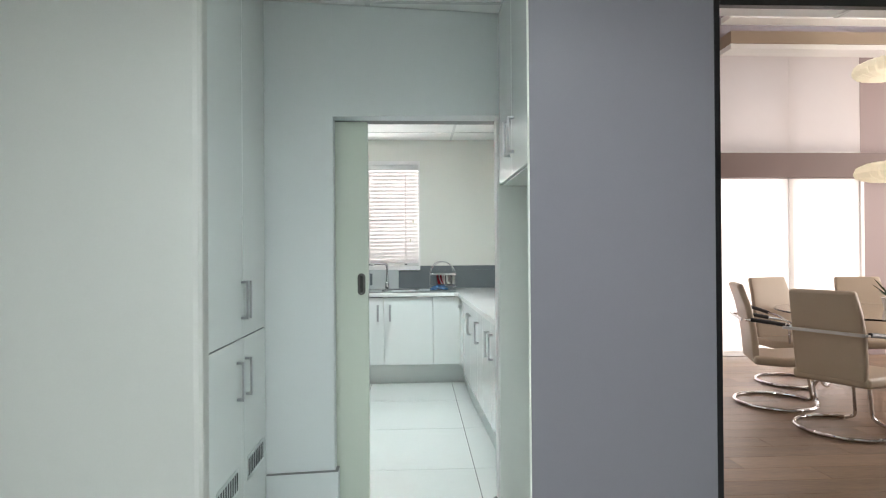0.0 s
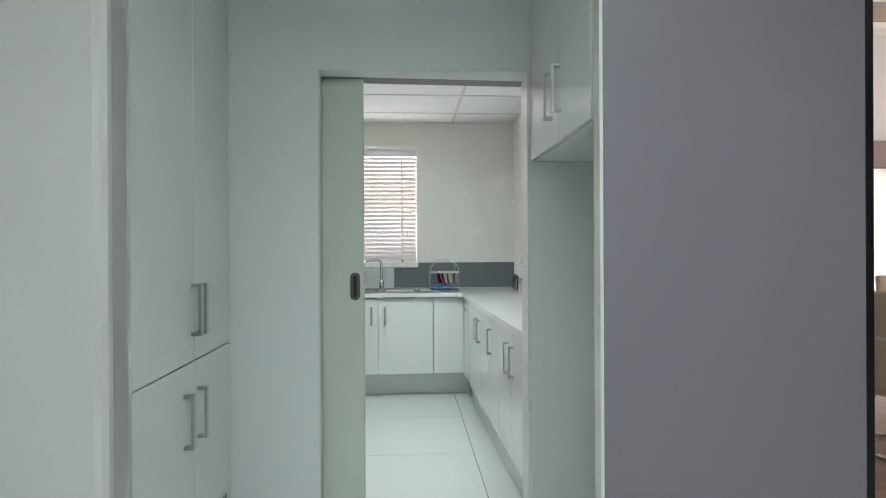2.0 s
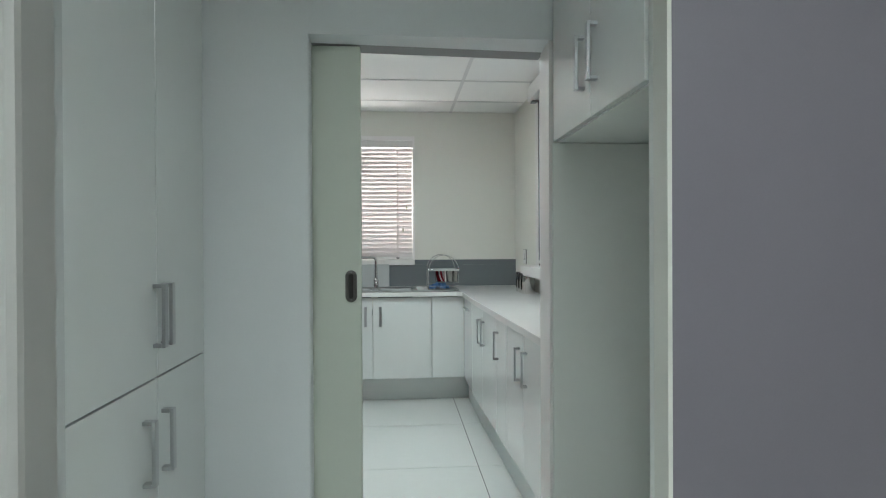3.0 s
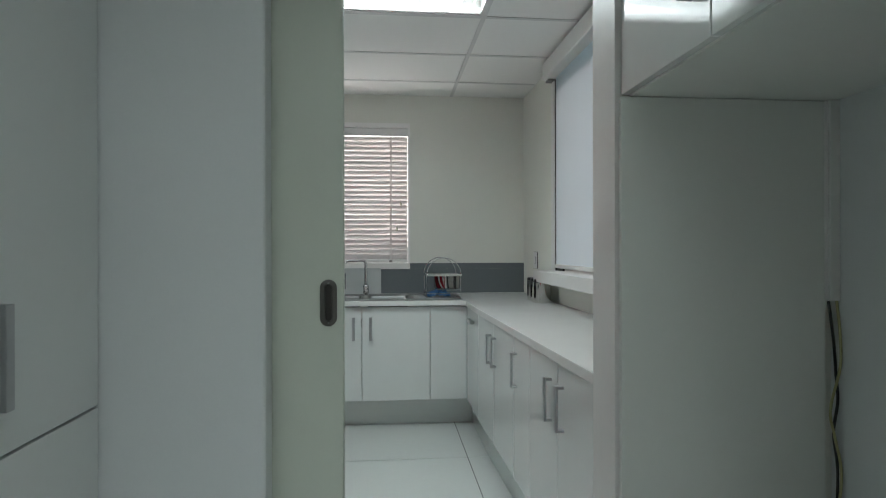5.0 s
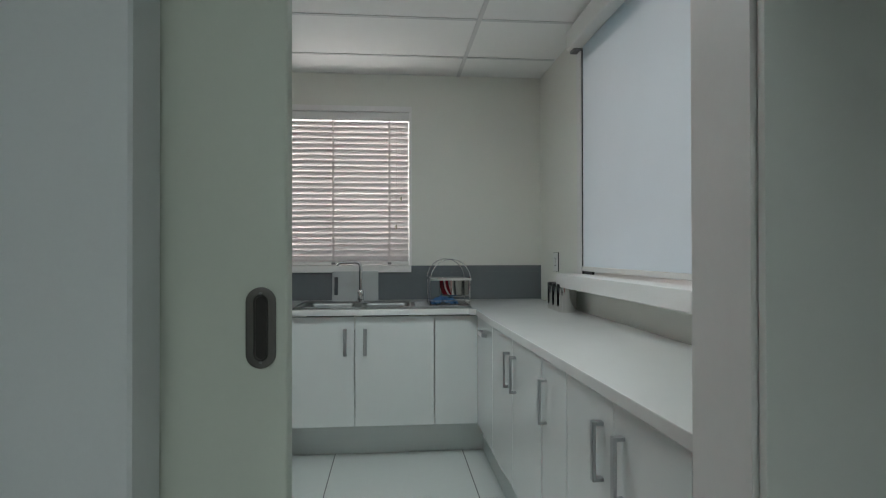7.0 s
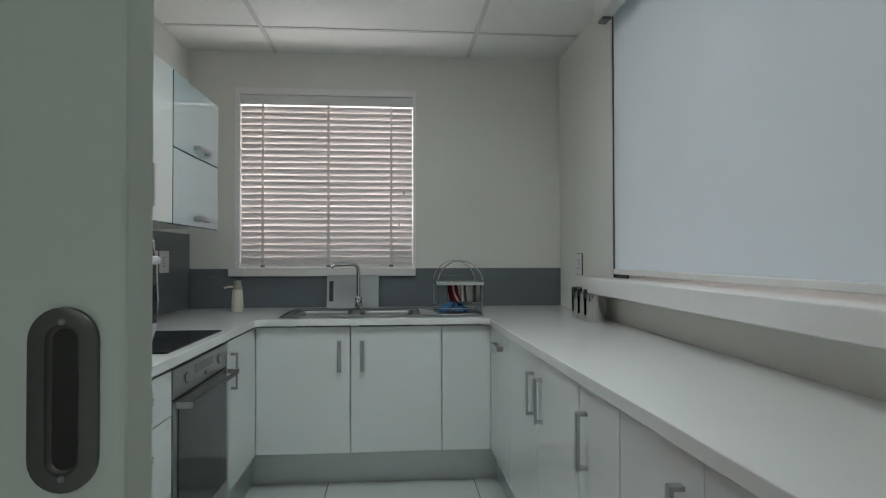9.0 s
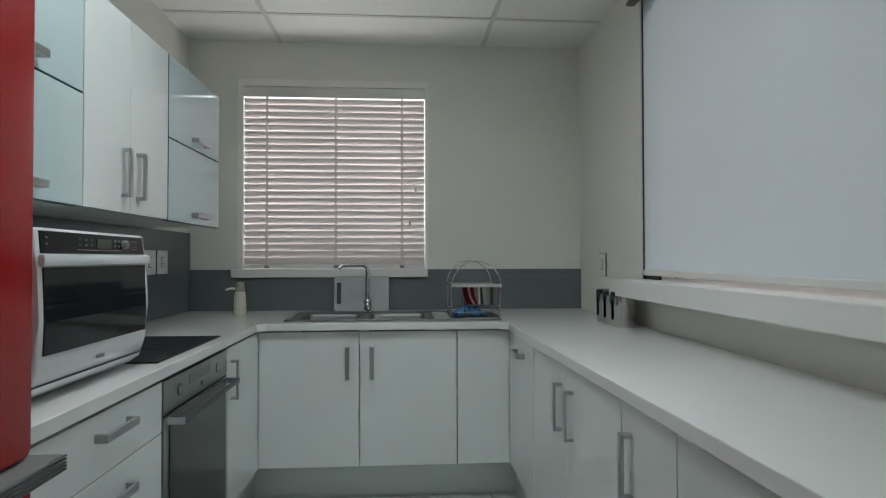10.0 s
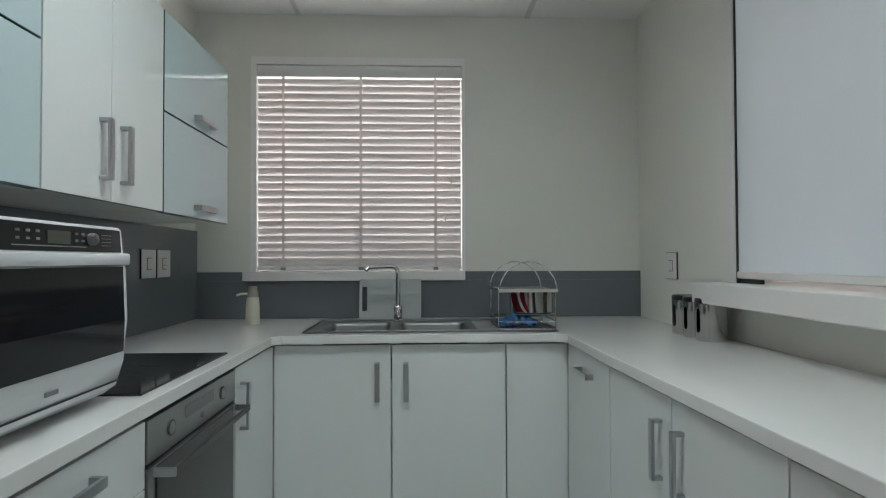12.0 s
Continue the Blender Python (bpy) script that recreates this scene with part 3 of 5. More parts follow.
def bow_handle():
    """A square bow handle along z, standing off along +x."""
    bm = cube(0.021, 0.030, -0.010, 0.010, 0, HL, 0.0015)
    for z in (0.0, HL - 0.010):
        box(bm, 0.0, 0.0208, -0.010, 0.010, z, z + 0.010, 0.0012)
    return finish("handle", bm, M_HANDLE)


HANDLE = bow_handle()


def pull(parent, x, y, z, face, along="z"):
    """face: degrees round z to which the handle points; along z (z is its foot) or level (y or x is its middle)."""
    m = pose(x, y, z, 0, 0, face)
    if along != "z":
        m = m @ pose(0, 0, 0, 90) @ Matrix.Translation((0, 0, -HL / 2))
    return part("handle", HANDLE, None, parent, "satin nickel bow handle", m=m)


ZK, ZT, TOPZ = 0.207, 0.848, 0.892
RF, LF, NF = 0.507, -0.689, 5.775  # faces of the base units on the three sides

# tall cupboard in the passage
tall = thing("tall_cupboard", "tall white gloss cupboard with four doors and vents", "cupboard", (-0.9, 2.63, 0))
part("body", cube(-1.198, -0.632, 2.262, 3.013, 0.0, CEIL - 0.002), M_SATIN, tall)
part("side_panel", prism([(-1.198, 2.1905), (-0.590, 2.1905), (-0.609, 2.261), (-1.198, 2.261)], 0, CEIL - 0.002), M_GLOSS, tall)
for y0, y1, hy, hl in ((2.264, 2.662, 2.648, 2.585), (2.666, 3.010, 2.694, 2.694)):
    up = part("upper_door", cube(-0.631, -0.612, y0, y1, 0.937, CEIL - 0.006, 0.0015), M_GLOSS, tall)
    pull(up, -0.612, hy, 1.011, 0)
    lo = part("lower_door", cube(-0.631, -0.612, y0, y1, 0.13, 0.932, 0.0015), M_GLOSS, tall)
    pull(lo, -0.612, hl, 0.694, 0)
    yc = (y0 + y1) / 2
    vent = part("vent_grille", cube(-0.6118, -0.6095, yc - 0.125, yc + 0.125, 0.33, 0.43, 0.0008), M_ALU, lo, "silver vent grille with dark slots")
    for i in range(9):
        y = yc - 0.108 + 0.027 * i
        part("vent_slot", cube(-0.6096, -0.6088, y - 0.0075, y + 0.0075, 0.345, 0.415), M_BLACK, lo)
part("plinth", cube(-0.66, -0.645, 2.264, 3.010, 0.0, 0.126), M_ALU, tall)

# cupboard over the fridge niche, with its side panel
over = thing("overhead_cupboard", "white gloss cupboard above an empty fridge niche", "cupboard", (0.76, 2.76, 1.61))
NY1 = front(0.522) - 0.002
part("body", cube(0.537, 1.056, 2.392, NY1, 1.632, CEIL - 0.002), M_SATIN, over)
for y0, y1, hy in ((2.394, 2.744, 2.694), (2.748, NY1 - 0.004, 2.80)):
    d = part("door", cube(0.517, 0.536, y0, y1, 1.612, CEIL - 0.006, 0.0015), M_GLOSS, over)
    pull(d, 0.517, hy, 1.698, 180)
part("underside", cube(0.537, 1.056, 2.394, NY1 - 0.002, 1.608, 1.631), M_SATIN, over)
sidep = thing("side_panel", "white board side panel of the fridge niche", "panel", (0.76, 2.376, 0))
part("board", cube(0.524, 1.057, 2.3615, 2.391, 0, CEIL - 0.002, 0.002), M_SATIN, sidep)
backp = thing("niche_panel", "white board lining the far side of the niche", "panel", (0.76, NY1, 0))
part("board", cube(0.512, 1.028, NY1 - 0.016, NY1, 0, 1.606, 0.001), M_SATIN, backp)
trunk = thing("cable_trunking", "white plastic cable trunking in the niche corner", "trunking", (0.985, NY1 - 0.02, 1.05))
part("channel", cube(1.030, 1.057, NY1 - 0.030, NY1 - 0.001, 1.118, 1.606, 0.002), M_SOCKET, trunk)
part("lid", cube(1.026, 1.0297, NY1 - 0.027, NY1 - 0.004, 1.118, 1.606, 0.001), M_SOCKET, trunk)


def sagging(points, n=6):
    """A smooth line through points."""
    pts = [Vector(p) for p in points]
    out = []
    for i in range(len(pts) - 1):
        p0, p1, p2, p3 = pts[max(i - 1, 0)], pts[i], pts[i + 1], pts[min(i + 2, len(pts) - 1)]
        for k in range(n):
            t = k / n
            out.append(0.5 * (2 * p1 + (p2 - p0) * t + (2 * p0 - 5 * p1 + 4 * p2 - p3) * t * t + (3 * p1 - p0 - 3 * p2 + p3) * t ** 3))
    return out + [pts[-1]]


CABLES = (("power_cable", M_CABLE, 0.0034, "thin black cable hanging in the niche", ((0, 1.13), (0.004, 1.03), (0.010, 0.94), (0.014, 0.875), (0.002, 0.795), (0.012, 0.70), (0.004, 0.5), (0.012, 0.25), (0.006, 0.006))),
          ("earth_cable", M_YCABLE, 0.0032, "yellow-green cable hanging in the niche", ((0.016, 1.13), (0.016, 1.03), (0.014, 0.955), (-0.012, 0.855), (0.0, 0.785), (0.015, 0.69), (-0.006, 0.5), (0.006, 0.25), (0.0, 0.006))))
for k, (nm, mt, w, lab, line) in enumerate(CABLES):
    c = thing(nm, lab, "cable", (1.035, NY1 - 0.03, 0.003))
    part("cord", tube(sagging([(1.037 + dx, NY1 - 0.012 - 0.008 * k - 0.012 * (1.13 - z) - (0.012 if z < 1.1 else 0), z) for dx, z in line]), w, 8), mt, c, smooth=True)


ASKEW = Vector((0.507, 5.251, 0))  # from this corner on, the right-hand run stands slightly askew


def askew(m):
    return Matrix.Translation(ASKEW) @ pose(0, 0, 0, 0, 0, 1.6) @ Matrix.Translation(-ASKEW) @ m


def unit(name, label, axis, a0, a1, fronts, group="base units", body_top=0.846, gap=0.0015):
    """A base unit. axis n: on the far wall, fronts to -y; e: right wall, to -x; w: left wall, to +x.
    fronts: (from, to, low, high, handles) where a handle is (place, foot, along)."""
    mid = (a0 + a1) / 2
    base = {"n": (mid, 6.1, 0), "e": (0.78, mid, 0), "w": (-0.95, mid, 0)}[axis]
    ob = thing(name, label, "cabinet", base, group)

    def slab(f0, f1, d0, d1, z0, z1, bevel=0.0):
        """d: depth behind the face."""
        if axis == "n":
            return cube(f0, f1, NF + d0, NF + d1, z0, z1, bevel)
        if axis == "e":
            return cube(RF + d0, RF + d1, f0, f1, z0, z1, bevel)
        return cube(LF - d1, LF - d0, f0, f1, z0, z1, bevel)

    part("body", slab(a0 + 0.001, a1 - 0.001, 0.05, 0.49 if axis == "e" else 0.56, ZK + 0.004, body_top), M_SATIN, ob)
    part("foot_rail", slab(a0 + 0.05, a1 - 0.05, 0.2, 0.5, 0.0, ZK + 0.003), M_SATIN, ob)
    for f0, f1, z0, z1, handles in fronts:
        nm = "drawer_front" if any(h[2] != "z" for h in handles) else "door"
        d = part(nm, slab(f0 + gap, f1 - gap, 0.0, 0.019, z0, z1, 0.0014), M_GLOSS, ob)
        for p, z, al in handles:
            if axis == "n":
                pull(d, p, NF, z, -90, al)
            elif axis == "e":
                pull(d, RF, p, z, 180, al)
            else:
                pull(d, LF, p, z, 0, al)
    if axis == "e" and a1 < ASKEW.y + 0.01:
        ob.matrix_basis = askew(ob.matrix_basis)
    return ob


HZ, HE = 0.622, 0.627  # foot of the upright handles
unit("base_cabinet", "white gloss sink cabinet with two doors", "n", -0.691, 0.252, [(-0.691, -0.216, ZK, ZT, [(-0.272, HZ, "z")]), (-0.216, 0.252, ZK, ZT, [(-0.156, HZ, "z")])], body_top=0.7, gap=0.0024)
unit("corner_filler", "white gloss corner filler panel beside the sink cabinet", "n", 0.253, 0.472, [(0.253, 0.508, ZK, ZT, [])])
unit("base_cabinet", "white gloss pull-out front with one level handle", "e", 5.252, 5.77, [(5.252, 5.773, ZK, ZT, [(5.50, 0.778, "y")])])
unit("base_cabinet", "white gloss base cabinet with a pair of doors", "e", 4.389, 5.25, [(4.823, 5.25, ZK, ZT, [(4.882, HE, "z")]), (4.389, 4.823, ZK, ZT, [(4.766, HE, "z")])])
unit("base_cabinet", "narrow white gloss base cabinet with one door", "e", 4.114, 4.387, [(4.114, 4.387, ZK, ZT, [(4.332, HE, "z")])])
unit("base_cabinet", "white gloss base cabinet next to the doorway", "e", 3.40, 4.112, [(3.757, 4.112, ZK, ZT, [(3.830, HE, "z")]), (3.40, 3.757, ZK, ZT, [(3.70, HE, "z")])])
unit("drawer_cabinet", "white gloss cabinet of three drawers under the microwave", "w", 4.01, 4.687, [(4.01, 4.687, 0.705, ZT, [(4.405, 0.797, "y")]), (4.01, 4.687, 0.46, 0.702, [(4.405, 0.635, "y")]), (4.01, 4.687, ZK, 0.457, [(4.405, 0.38, "y")])])
unit("base_cabinet", "narrow white gloss base cabinet beside the oven", "w", 5.288, 5.77, [(5.288, 5.772, ZK, ZT, [(5.345, 0.638, "z")])])
for nm, bm in (("plinth", cube(-0.744, 0.565, 5.925, 5.940, 0.0, ZK)), ("plinth", cube(0.565, 0.580, 5.235, 5.924, 0.0, ZK)), ("plinth_side", cube(0.565, 0.580, 3.345, 5.234, 0.0, ZK)), ("plinth", cube(-0.759, -0.744, 4.01, 5.924, 0.0, ZK))):
    pl = thing(nm, "brushed aluminium plinth below the base cabinets", "plinth", (0, 5.9, 0))
    part("board", bm, M_ALU, pl)
    if nm == "plinth_side":
        pl.name = "plinth"
        pl.matrix_basis = askew(pl.matrix_basis)

# worktop round three sides with cut-outs for sink and hob
SX0, SX1, SY0, SY1 = -0.583, 0.478, 5.80, 6.255
HX0, HX1, HBY0, HBY1 = -1.17, -0.716, 4.725, 5.30
top = thing("worktop", "white worktop running round three sides of the kitchen", "worktop", (0, 6.1, ZT))
bm = bmesh.new()
WT0 = ZT + 0.011
V = {k: bm.verts.new((*p, TOPZ)) for k, p in dict(a=(LEFT + 0.012, 4.005), b=(-0.681, 4.005), c=(-0.681, 5.705), d=(-0.648, 5.742), e=(0.452, 5.742), f=(0.490, 5.70), t=(0.490, 5.232), g=(0.543, INNER + 0.034), h=(RIGHT - 0.001, INNER + 0.034), i=(RIGHT - 0.001, 5.70), j=(RIGHT - 0.001, FAR - 0.012), k=(0.445, FAR - 0.012), l=(-0.61, FAR - 0.012), p=(-0.545, 5.84), q=(0.135, 5.84), r=(0.135, 6.19), s=(-0.545, 6.19), m=(LEFT + 0.012, FAR - 0.012), n=(LEFT + 0.012, 5.70)).items()}
for run in ("abcn", "ncdlm", "deqp", "ekrq", "klsr", "ldps", "efijk", "ftghi"):
    bm.faces.new([V[c] for c in run])
res = bmesh.ops.extrude_face_region(bm, geom=bm.faces[:])
for v in res["geom"]:
    if isinstance(v, bmesh.types.BMVert):
        v.co.z = WT0
bmesh.ops.recalc_face_normals(bm, faces=bm.faces[:])
rim = [e for e in bm.edges if len(e.link_faces) == 2 and e.calc_face_angle(0) > 1.2 and min(v.co.z for v in e.verts) > TOPZ - 0.001]
bmesh.ops.bevel(bm, geom=rim, offset=0.003, segments=3, affect="EDGES", profile=0.5)
part("slab", bm, M_TOP, top)

# splashbacks
sp = thing("splashback", "blue-grey glass splashback along the wall behind the sink", "splashback", (-0.1, FAR, TOPZ))
part("panel", cube(LEFT + 0.0125, RIGHT - 0.0005, FAR - 0.0115, FAR - 0.0005, TOPZ + 0.001, WZ0 - 0.0485), M_SPLASH, sp)
part("panel", cube(LEFT + 0.0125, WX0 - 0.041, FAR - 0.0115, FAR - 0.0005, WZ0 - 0.048, 1.133), M_SPLASH, sp)
part("panel", cube(WX1 + 0.003, RIGHT - 0.0005, FAR - 0.0115, FAR - 0.0005, WZ0 - 0.048, 1.133), M_SPLASH, sp)
sp2 = thing("splashback", "blue-grey glass splashback below the wall cupboards", "splashback", (LEFT, 5.2, TOPZ))
part("panel", cube(LEFT + 0.0005, LEFT + 0.0115, 4.005, FAR - 0.001, TOPZ + 0.001, 1.345), M_SPLASH, sp2)

# wall cupboards
CF, CZ0, CZ1 = -0.895, 1.345, 1.975


def wall_cupboard(y0, y1, glass, label):
    ob = thing("wall_cupboard", label, "cupboard", (-1.07, (y0 + y1) / 2, CZ0), "wall cupboards")
    part("body", cube(LEFT + 0.001, CF - 0.021, y0 + 0.001, y1 - 0.001, CZ0 + 0.003, CZ1), M_SATIN, ob)
    mid = (y0 + y1) / 2
    if glass:
        for z0, z1 in ((CZ0, 1.658), (1.664, CZ1 + 0.004)):
            d = part("glass_flap", cube(CF - 0.018, CF, y0 + 0.003, y1 - 0.002, z0, z1, 0.001), M_FROST, ob, "pale aqua glass lift-up door")
            rim = cube(CF - 0.0195, CF + 0.0006, y0 + 0.0006, y0 + 0.0028, z0, z1)
            box(rim, CF - 0.0195, CF + 0.0004, y0 + 0.003, y1 - 0.002, z0 - 0.0026, z0 - 0.0004)
            part("glass_edge", rim, M_EDGE, d)
            pull(d, CF, mid + 0.02, z0 + 0.035, 0, "y")
    else:
        mid -= 0.012
        for a, b, hy in ((y0, mid, mid - 0.05), (mid, y1, mid + 0.05)):
            d = part("door", cube(CF - 0.019, CF, a + 0.0015, b - 0.0015, CZ0, CZ1 + 0.004, 0.0014), M_GLOSS, ob)
            pull(d, CF, hy, 1.394, 0)
    return ob


wall_cupboard(4.06, 4.658, True, "wall cupboard with two pale aqua glass flaps")
wall_cupboard(4.66, 5.236, False, "white gloss wall cupboard with two doors")
wall_cupboard(5.238, 5.838, True, "wall cupboard with reflective pale glass flaps by the window")

# ---- appliances ----
oven = thing("oven", "built-in stainless steel oven with a dark glass door", "oven", (-0.95, 4.99, ZK))
OY0, OY1 = 4.692, 5.284
part("body", cube(-1.22, LF - 0.024, OY0 + 0.002, OY1 - 0.002, ZK + 0.01, ZT - 0.004), M_BLACK, oven)
panel = part("control_panel", cube(LF - 0.022, LF + 0.002, OY0, OY1, 0.752, ZT - 0.002, 0.002), M_STEEL, oven)
part("display", cube(LF + 0.0022, LF + 0.0034, 4.89, 5.09, 0.797, 0.828), M_GREYPL, panel, "grey display window")
for y in (4.81, 5.165):
    knob = part("knob", lathe([(0.0165, 0), (0.0165, 0.0025), (0.0150, 0.004), (0.0, 0.0042)], Matrix.Translation((LF + 0.002, y, 0.799)) @ pose(0, 0, 0, 0, 90), 24), M_STEEL, panel, smooth=True)
    part("knob_rim", tube([(LF + 0.0045, y + 0.0175 * math.cos(a * math.pi / 12), 0.799 + 0.0175 * math.sin(a * math.pi / 12)) for a in range(24)], 0.0012, 5, True), M_BLACK, knob)
part("button", lathe([(0.008, 0), (0.008, 0.005), (0.0, 0.006)], Matrix.Translation((LF + 0.002, 5.0, 0.779)) @ pose(0, 0, 0, 0, 90), 14), M_SINK, panel)
od = part("oven_door", cube(LF - 0.020, LF + 0.004, OY0, OY1, ZK + 0.004, 0.742, 0.002), M_STEEL, oven)
part("door_glass", cube(LF + 0.0042, LF + 0.0072, OY0 + 0.035, OY1 - 0.035, 0.285, 0.738, 0.0008), M_OVENGLASS, od)
part("door_gap", cube(LF - 0.0195, LF - 0.004, OY0 + 0.001, OY1 - 0.001, 0.7425, 0.7515), M_BLACK, oven)
oh = part("handle", cube(LF + 0.047, LF + 0.055, OY0 + 0.022, OY1 - 0.022, 0.722, 0.739, 0.002), M_BAR, od, "dark steel bar handle")
for y in (OY0 + 0.0125, OY1 - 0.0215):
    part("bracket", cube(LF + 0.0075, LF + 0.056, y, y + 0.009, 0.721, 0.740, 0.001), M_HANDLE, oh)

hob = thing("hob", "black ceramic glass hob set in the worktop", "hob", (-0.97, 5.1, TOPZ))
part("glass", cube(HX0, HX1, HBY0, HBY1, TOPZ + 0.0005, TOPZ + 0.006, 0.002), M_BLACKGLASS, hob)
for x, y, r in ((-1.06, 4.87, 0.09), (-1.06, 5.15, 0.075), (-0.84, 4.87, 0.075), (-0.84, 5.15, 0.09)):
    pts = [(x + r * math.cos(a * math.pi / 20), y + r * math.sin(a * math.pi / 20), TOPZ + 0.0061) for a in range(40)]
    part("cooking_ring", tube(pts, 0.0005, 4, True), M_BLACK, hob)

# microwave
mw = thing("microwave", "white microwave with black glass door on the worktop", "microwave", (-0.97, 4.43, TOPZ))
MY0, MY1, MXF, MZ0, MZ1 = 4.206, 4.701, -0.736, TOPZ + 0.015, 1.263
bm = bmesh.new()
side = []
for x, z in ((-1.20, MZ0 + 0.01), (-1.19, MZ0), (MXF - 0.045, MZ0), (MXF - 0.02, MZ0 + 0.018), (MXF - 0.004, MZ0 + 0.07), (MXF + 0.0, MZ0 + 0.16), (MXF - 0.004, MZ1 - 0.09), (MXF - 0.012, MZ1 - 0.005), (MXF - 0.018, MZ1), (-1.19, MZ1), (-1.20, MZ1 - 0.01)):
    side.append((x, z))
ends = [[bm.verts.new((x, y, z)) for x, z in side] for y in (MY0, MY1)]
for i in range(len(side)):
    bm.faces.new((ends[0][i], ends[0][(i + 1) % len(side)], ends[1][(i + 1) % len(side)], ends[1][i]))
caps = [bm.faces.new(ends[0][::-1]), bm.faces.new(ends[1])]
bmesh.ops.bevel(bm, geom=list({e for c in caps for e in c.edges}), offset=0.009, segments=3, affect="EDGES", profile=0.5)
part("casing", bm, M_MWHITE, mw, smooth=True)


def face_strip(y0, y1, spans, thick, material, name, parent, label=""):
    """A curved panel that follows the microwave's bowed front; spans: (x offset from the face, z)."""
    bm = bmesh.new()
    a = [[bm.verts.new((MXF + dx, y, z)) for dx, z in spans] for y in (y0, y1)]
    b = [[bm.verts.new((MXF + dx + thick, y, z)) for dx, z in spans] for y in (y0 + 0.002, y1 - 0.002)]
    n = len(spans)
    for i in range(n - 1):
        bm.faces.new((b[0][i], b[1][i], b[1][i + 1], b[0][i + 1]))
        for k in (0, 1):
            bm.faces.new((a[k][i], b[k][i], b[k][i + 1], a[k][i + 1]))
    bm.faces.new((a[0][0], a[1][0], b[1][0], b[0][0]))
    bm.faces.new((a[0][-1], a[1][-1], b[1][-1], b[0][-1]))
    return part(name, bm, material, parent, label)


MZ = MZ0
cp = face_strip(MY0 + 0.014, MY1 - 0.014, [(-0.0074, MZ1 - 0.0535), (-0.0095, MZ1 - 0.03), (-0.0116, MZ1 - 0.0065)], 0.002, M_BLACKGLASS, "control_panel", mw, "black control panel")
dg = face_strip(MY0 + 0.016, MY1 - 0.014, [(-0.0025, MZ + 0.092), (0.0, MZ + 0.16), (-0.002, MZ + 0.2), (-0.0045, MZ1 - 0.083)], 0.003, M_BLACKGLASS, "door_glass", mw, "black glass door")
bar = cube(MXF - 0.006, MXF + 0.009, MY0 + 0.003, MY1 - 0.003, MZ1 - 0.081, MZ1 - 0.055, 0.006)
part("door_handle", bar, M_MWHITE, mw, smooth=True)
part("door_gap", cube(MXF - 0.03, MXF - 0.0135, MY0 + 0.006, MY1 - 0.006, MZ + 0.0275, MZ + 0.0305), M_BLACK, mw)
part("maker_mark", cube(MXF - 0.0035, MXF - 0.0008, 4.43, 4.465, MZ + 0.052, MZ + 0.060), M_GREYPL, mw, "small grey maker's mark")
part("display", cube(MXF - 0.0095, MXF - 0.006, 4.44, 4.505, MZ1 - 0.040, MZ1 - 0.017), M_LCD, cp, "dull green display")
part("knob", lathe([(0.012, 0), (0.012, 0.008), (0.010, 0.012), (0.0, 0.013)], Matrix.Translation((MXF - 0.0080, 4.572, MZ1 - 0.029)) @ pose(0, 0, 0, 0, 85), 22), M_SINK, cp, "dark metal turning knob", smooth=True)
for y in (4.24, 4.365, 4.39, 4.415, 4.525, 4.545):
    for z in (MZ1 - 0.020, MZ1 - 0.033):
        part("key", cube(MXF - 0.0105, MXF - 0.0062, y - 0.0045, y + 0.0045, z - 0.0022, z + 0.0022), M_PRINT, cp)
for z in range(5):
    part("grille_line", cube(MXF - 0.011, MXF - 0.0062, 4.61, 4.645, MZ1 - 0.048 + 0.007 * z, MZ1 - 0.0465 + 0.007 * z), M_GREYPL, cp)
part("panel_line", cube(MXF - 0.0095, MXF - 0.0052, 4.35, 4.555, MZ1 - 0.0455, MZ1 - 0.0435), M_GREYPL, cp)
hole = finish("vent_hole", lathe([(0.003, 0), (0.0, 0.0004)], pose(0, 0, 0, 90), 8), M_BLACK)
for i in range(6):
    for k in range(9):
        part("vent_hole", hole, None, mw, m=pose(-0.80 - 0.011 * i, MY0 - 0.0003, MZ1 - 0.05 - 0.011 * k))
for x in (-1.15, -0.87):
    for y in (4.24, 4.62):
        part("foot", lathe([(0.012, 0), (0.014, 0.017)], Matrix.Translation((x, y, TOPZ)), 12), M_BLACK, mw)

# red fridge
fr = thing("fridge", "tall glossy red fridge with grey grips beside the drawers", "fridge", (-0.93, 3.66, 0))
part("cabinet", cube(-1.25, -0.675, 3.37, 3.998, 0.02, 1.93, 0.01), M_RED, fr)
part("upper_door", cube(-0.668, -0.612, 3.37, 3.994, 0.872, 1.93, 0.014), M_RED, fr, "glossy red fridge door", smooth=True)
part("lower_door", cube(-0.668, -0.612, 3.37, 3.994, 0.06, 0.835, 0.014), M_RED, fr, "glossy red freezer door", smooth=True)
part("door_seal", cube(-0.674, -0.6685, 3.377, 3.988, 0.06, 1.92), M_GREYPL, fr)
grip = part("grip", cube(-0.668, -0.575, 3.38, 4.012, 0.838, 0.870, 0.004), M_GREYPL, fr, "ribbed grey plastic grip")
for i in range(5):
    part("grip_rib", cube(-0.62, -0.572, 3.44, 4.015, 0.842 + 0.0056 * i, 0.8445 + 0.0056 * i), M_PRINT, grip)
for x in (-1.2, -0.72):
    for y in (3.4, 3.9):
        part("foot", lathe([(0.018, 0), (0.018, 0.021)], Matrix.Translation((x, y, 0)), 12), M_BLACK, fr)

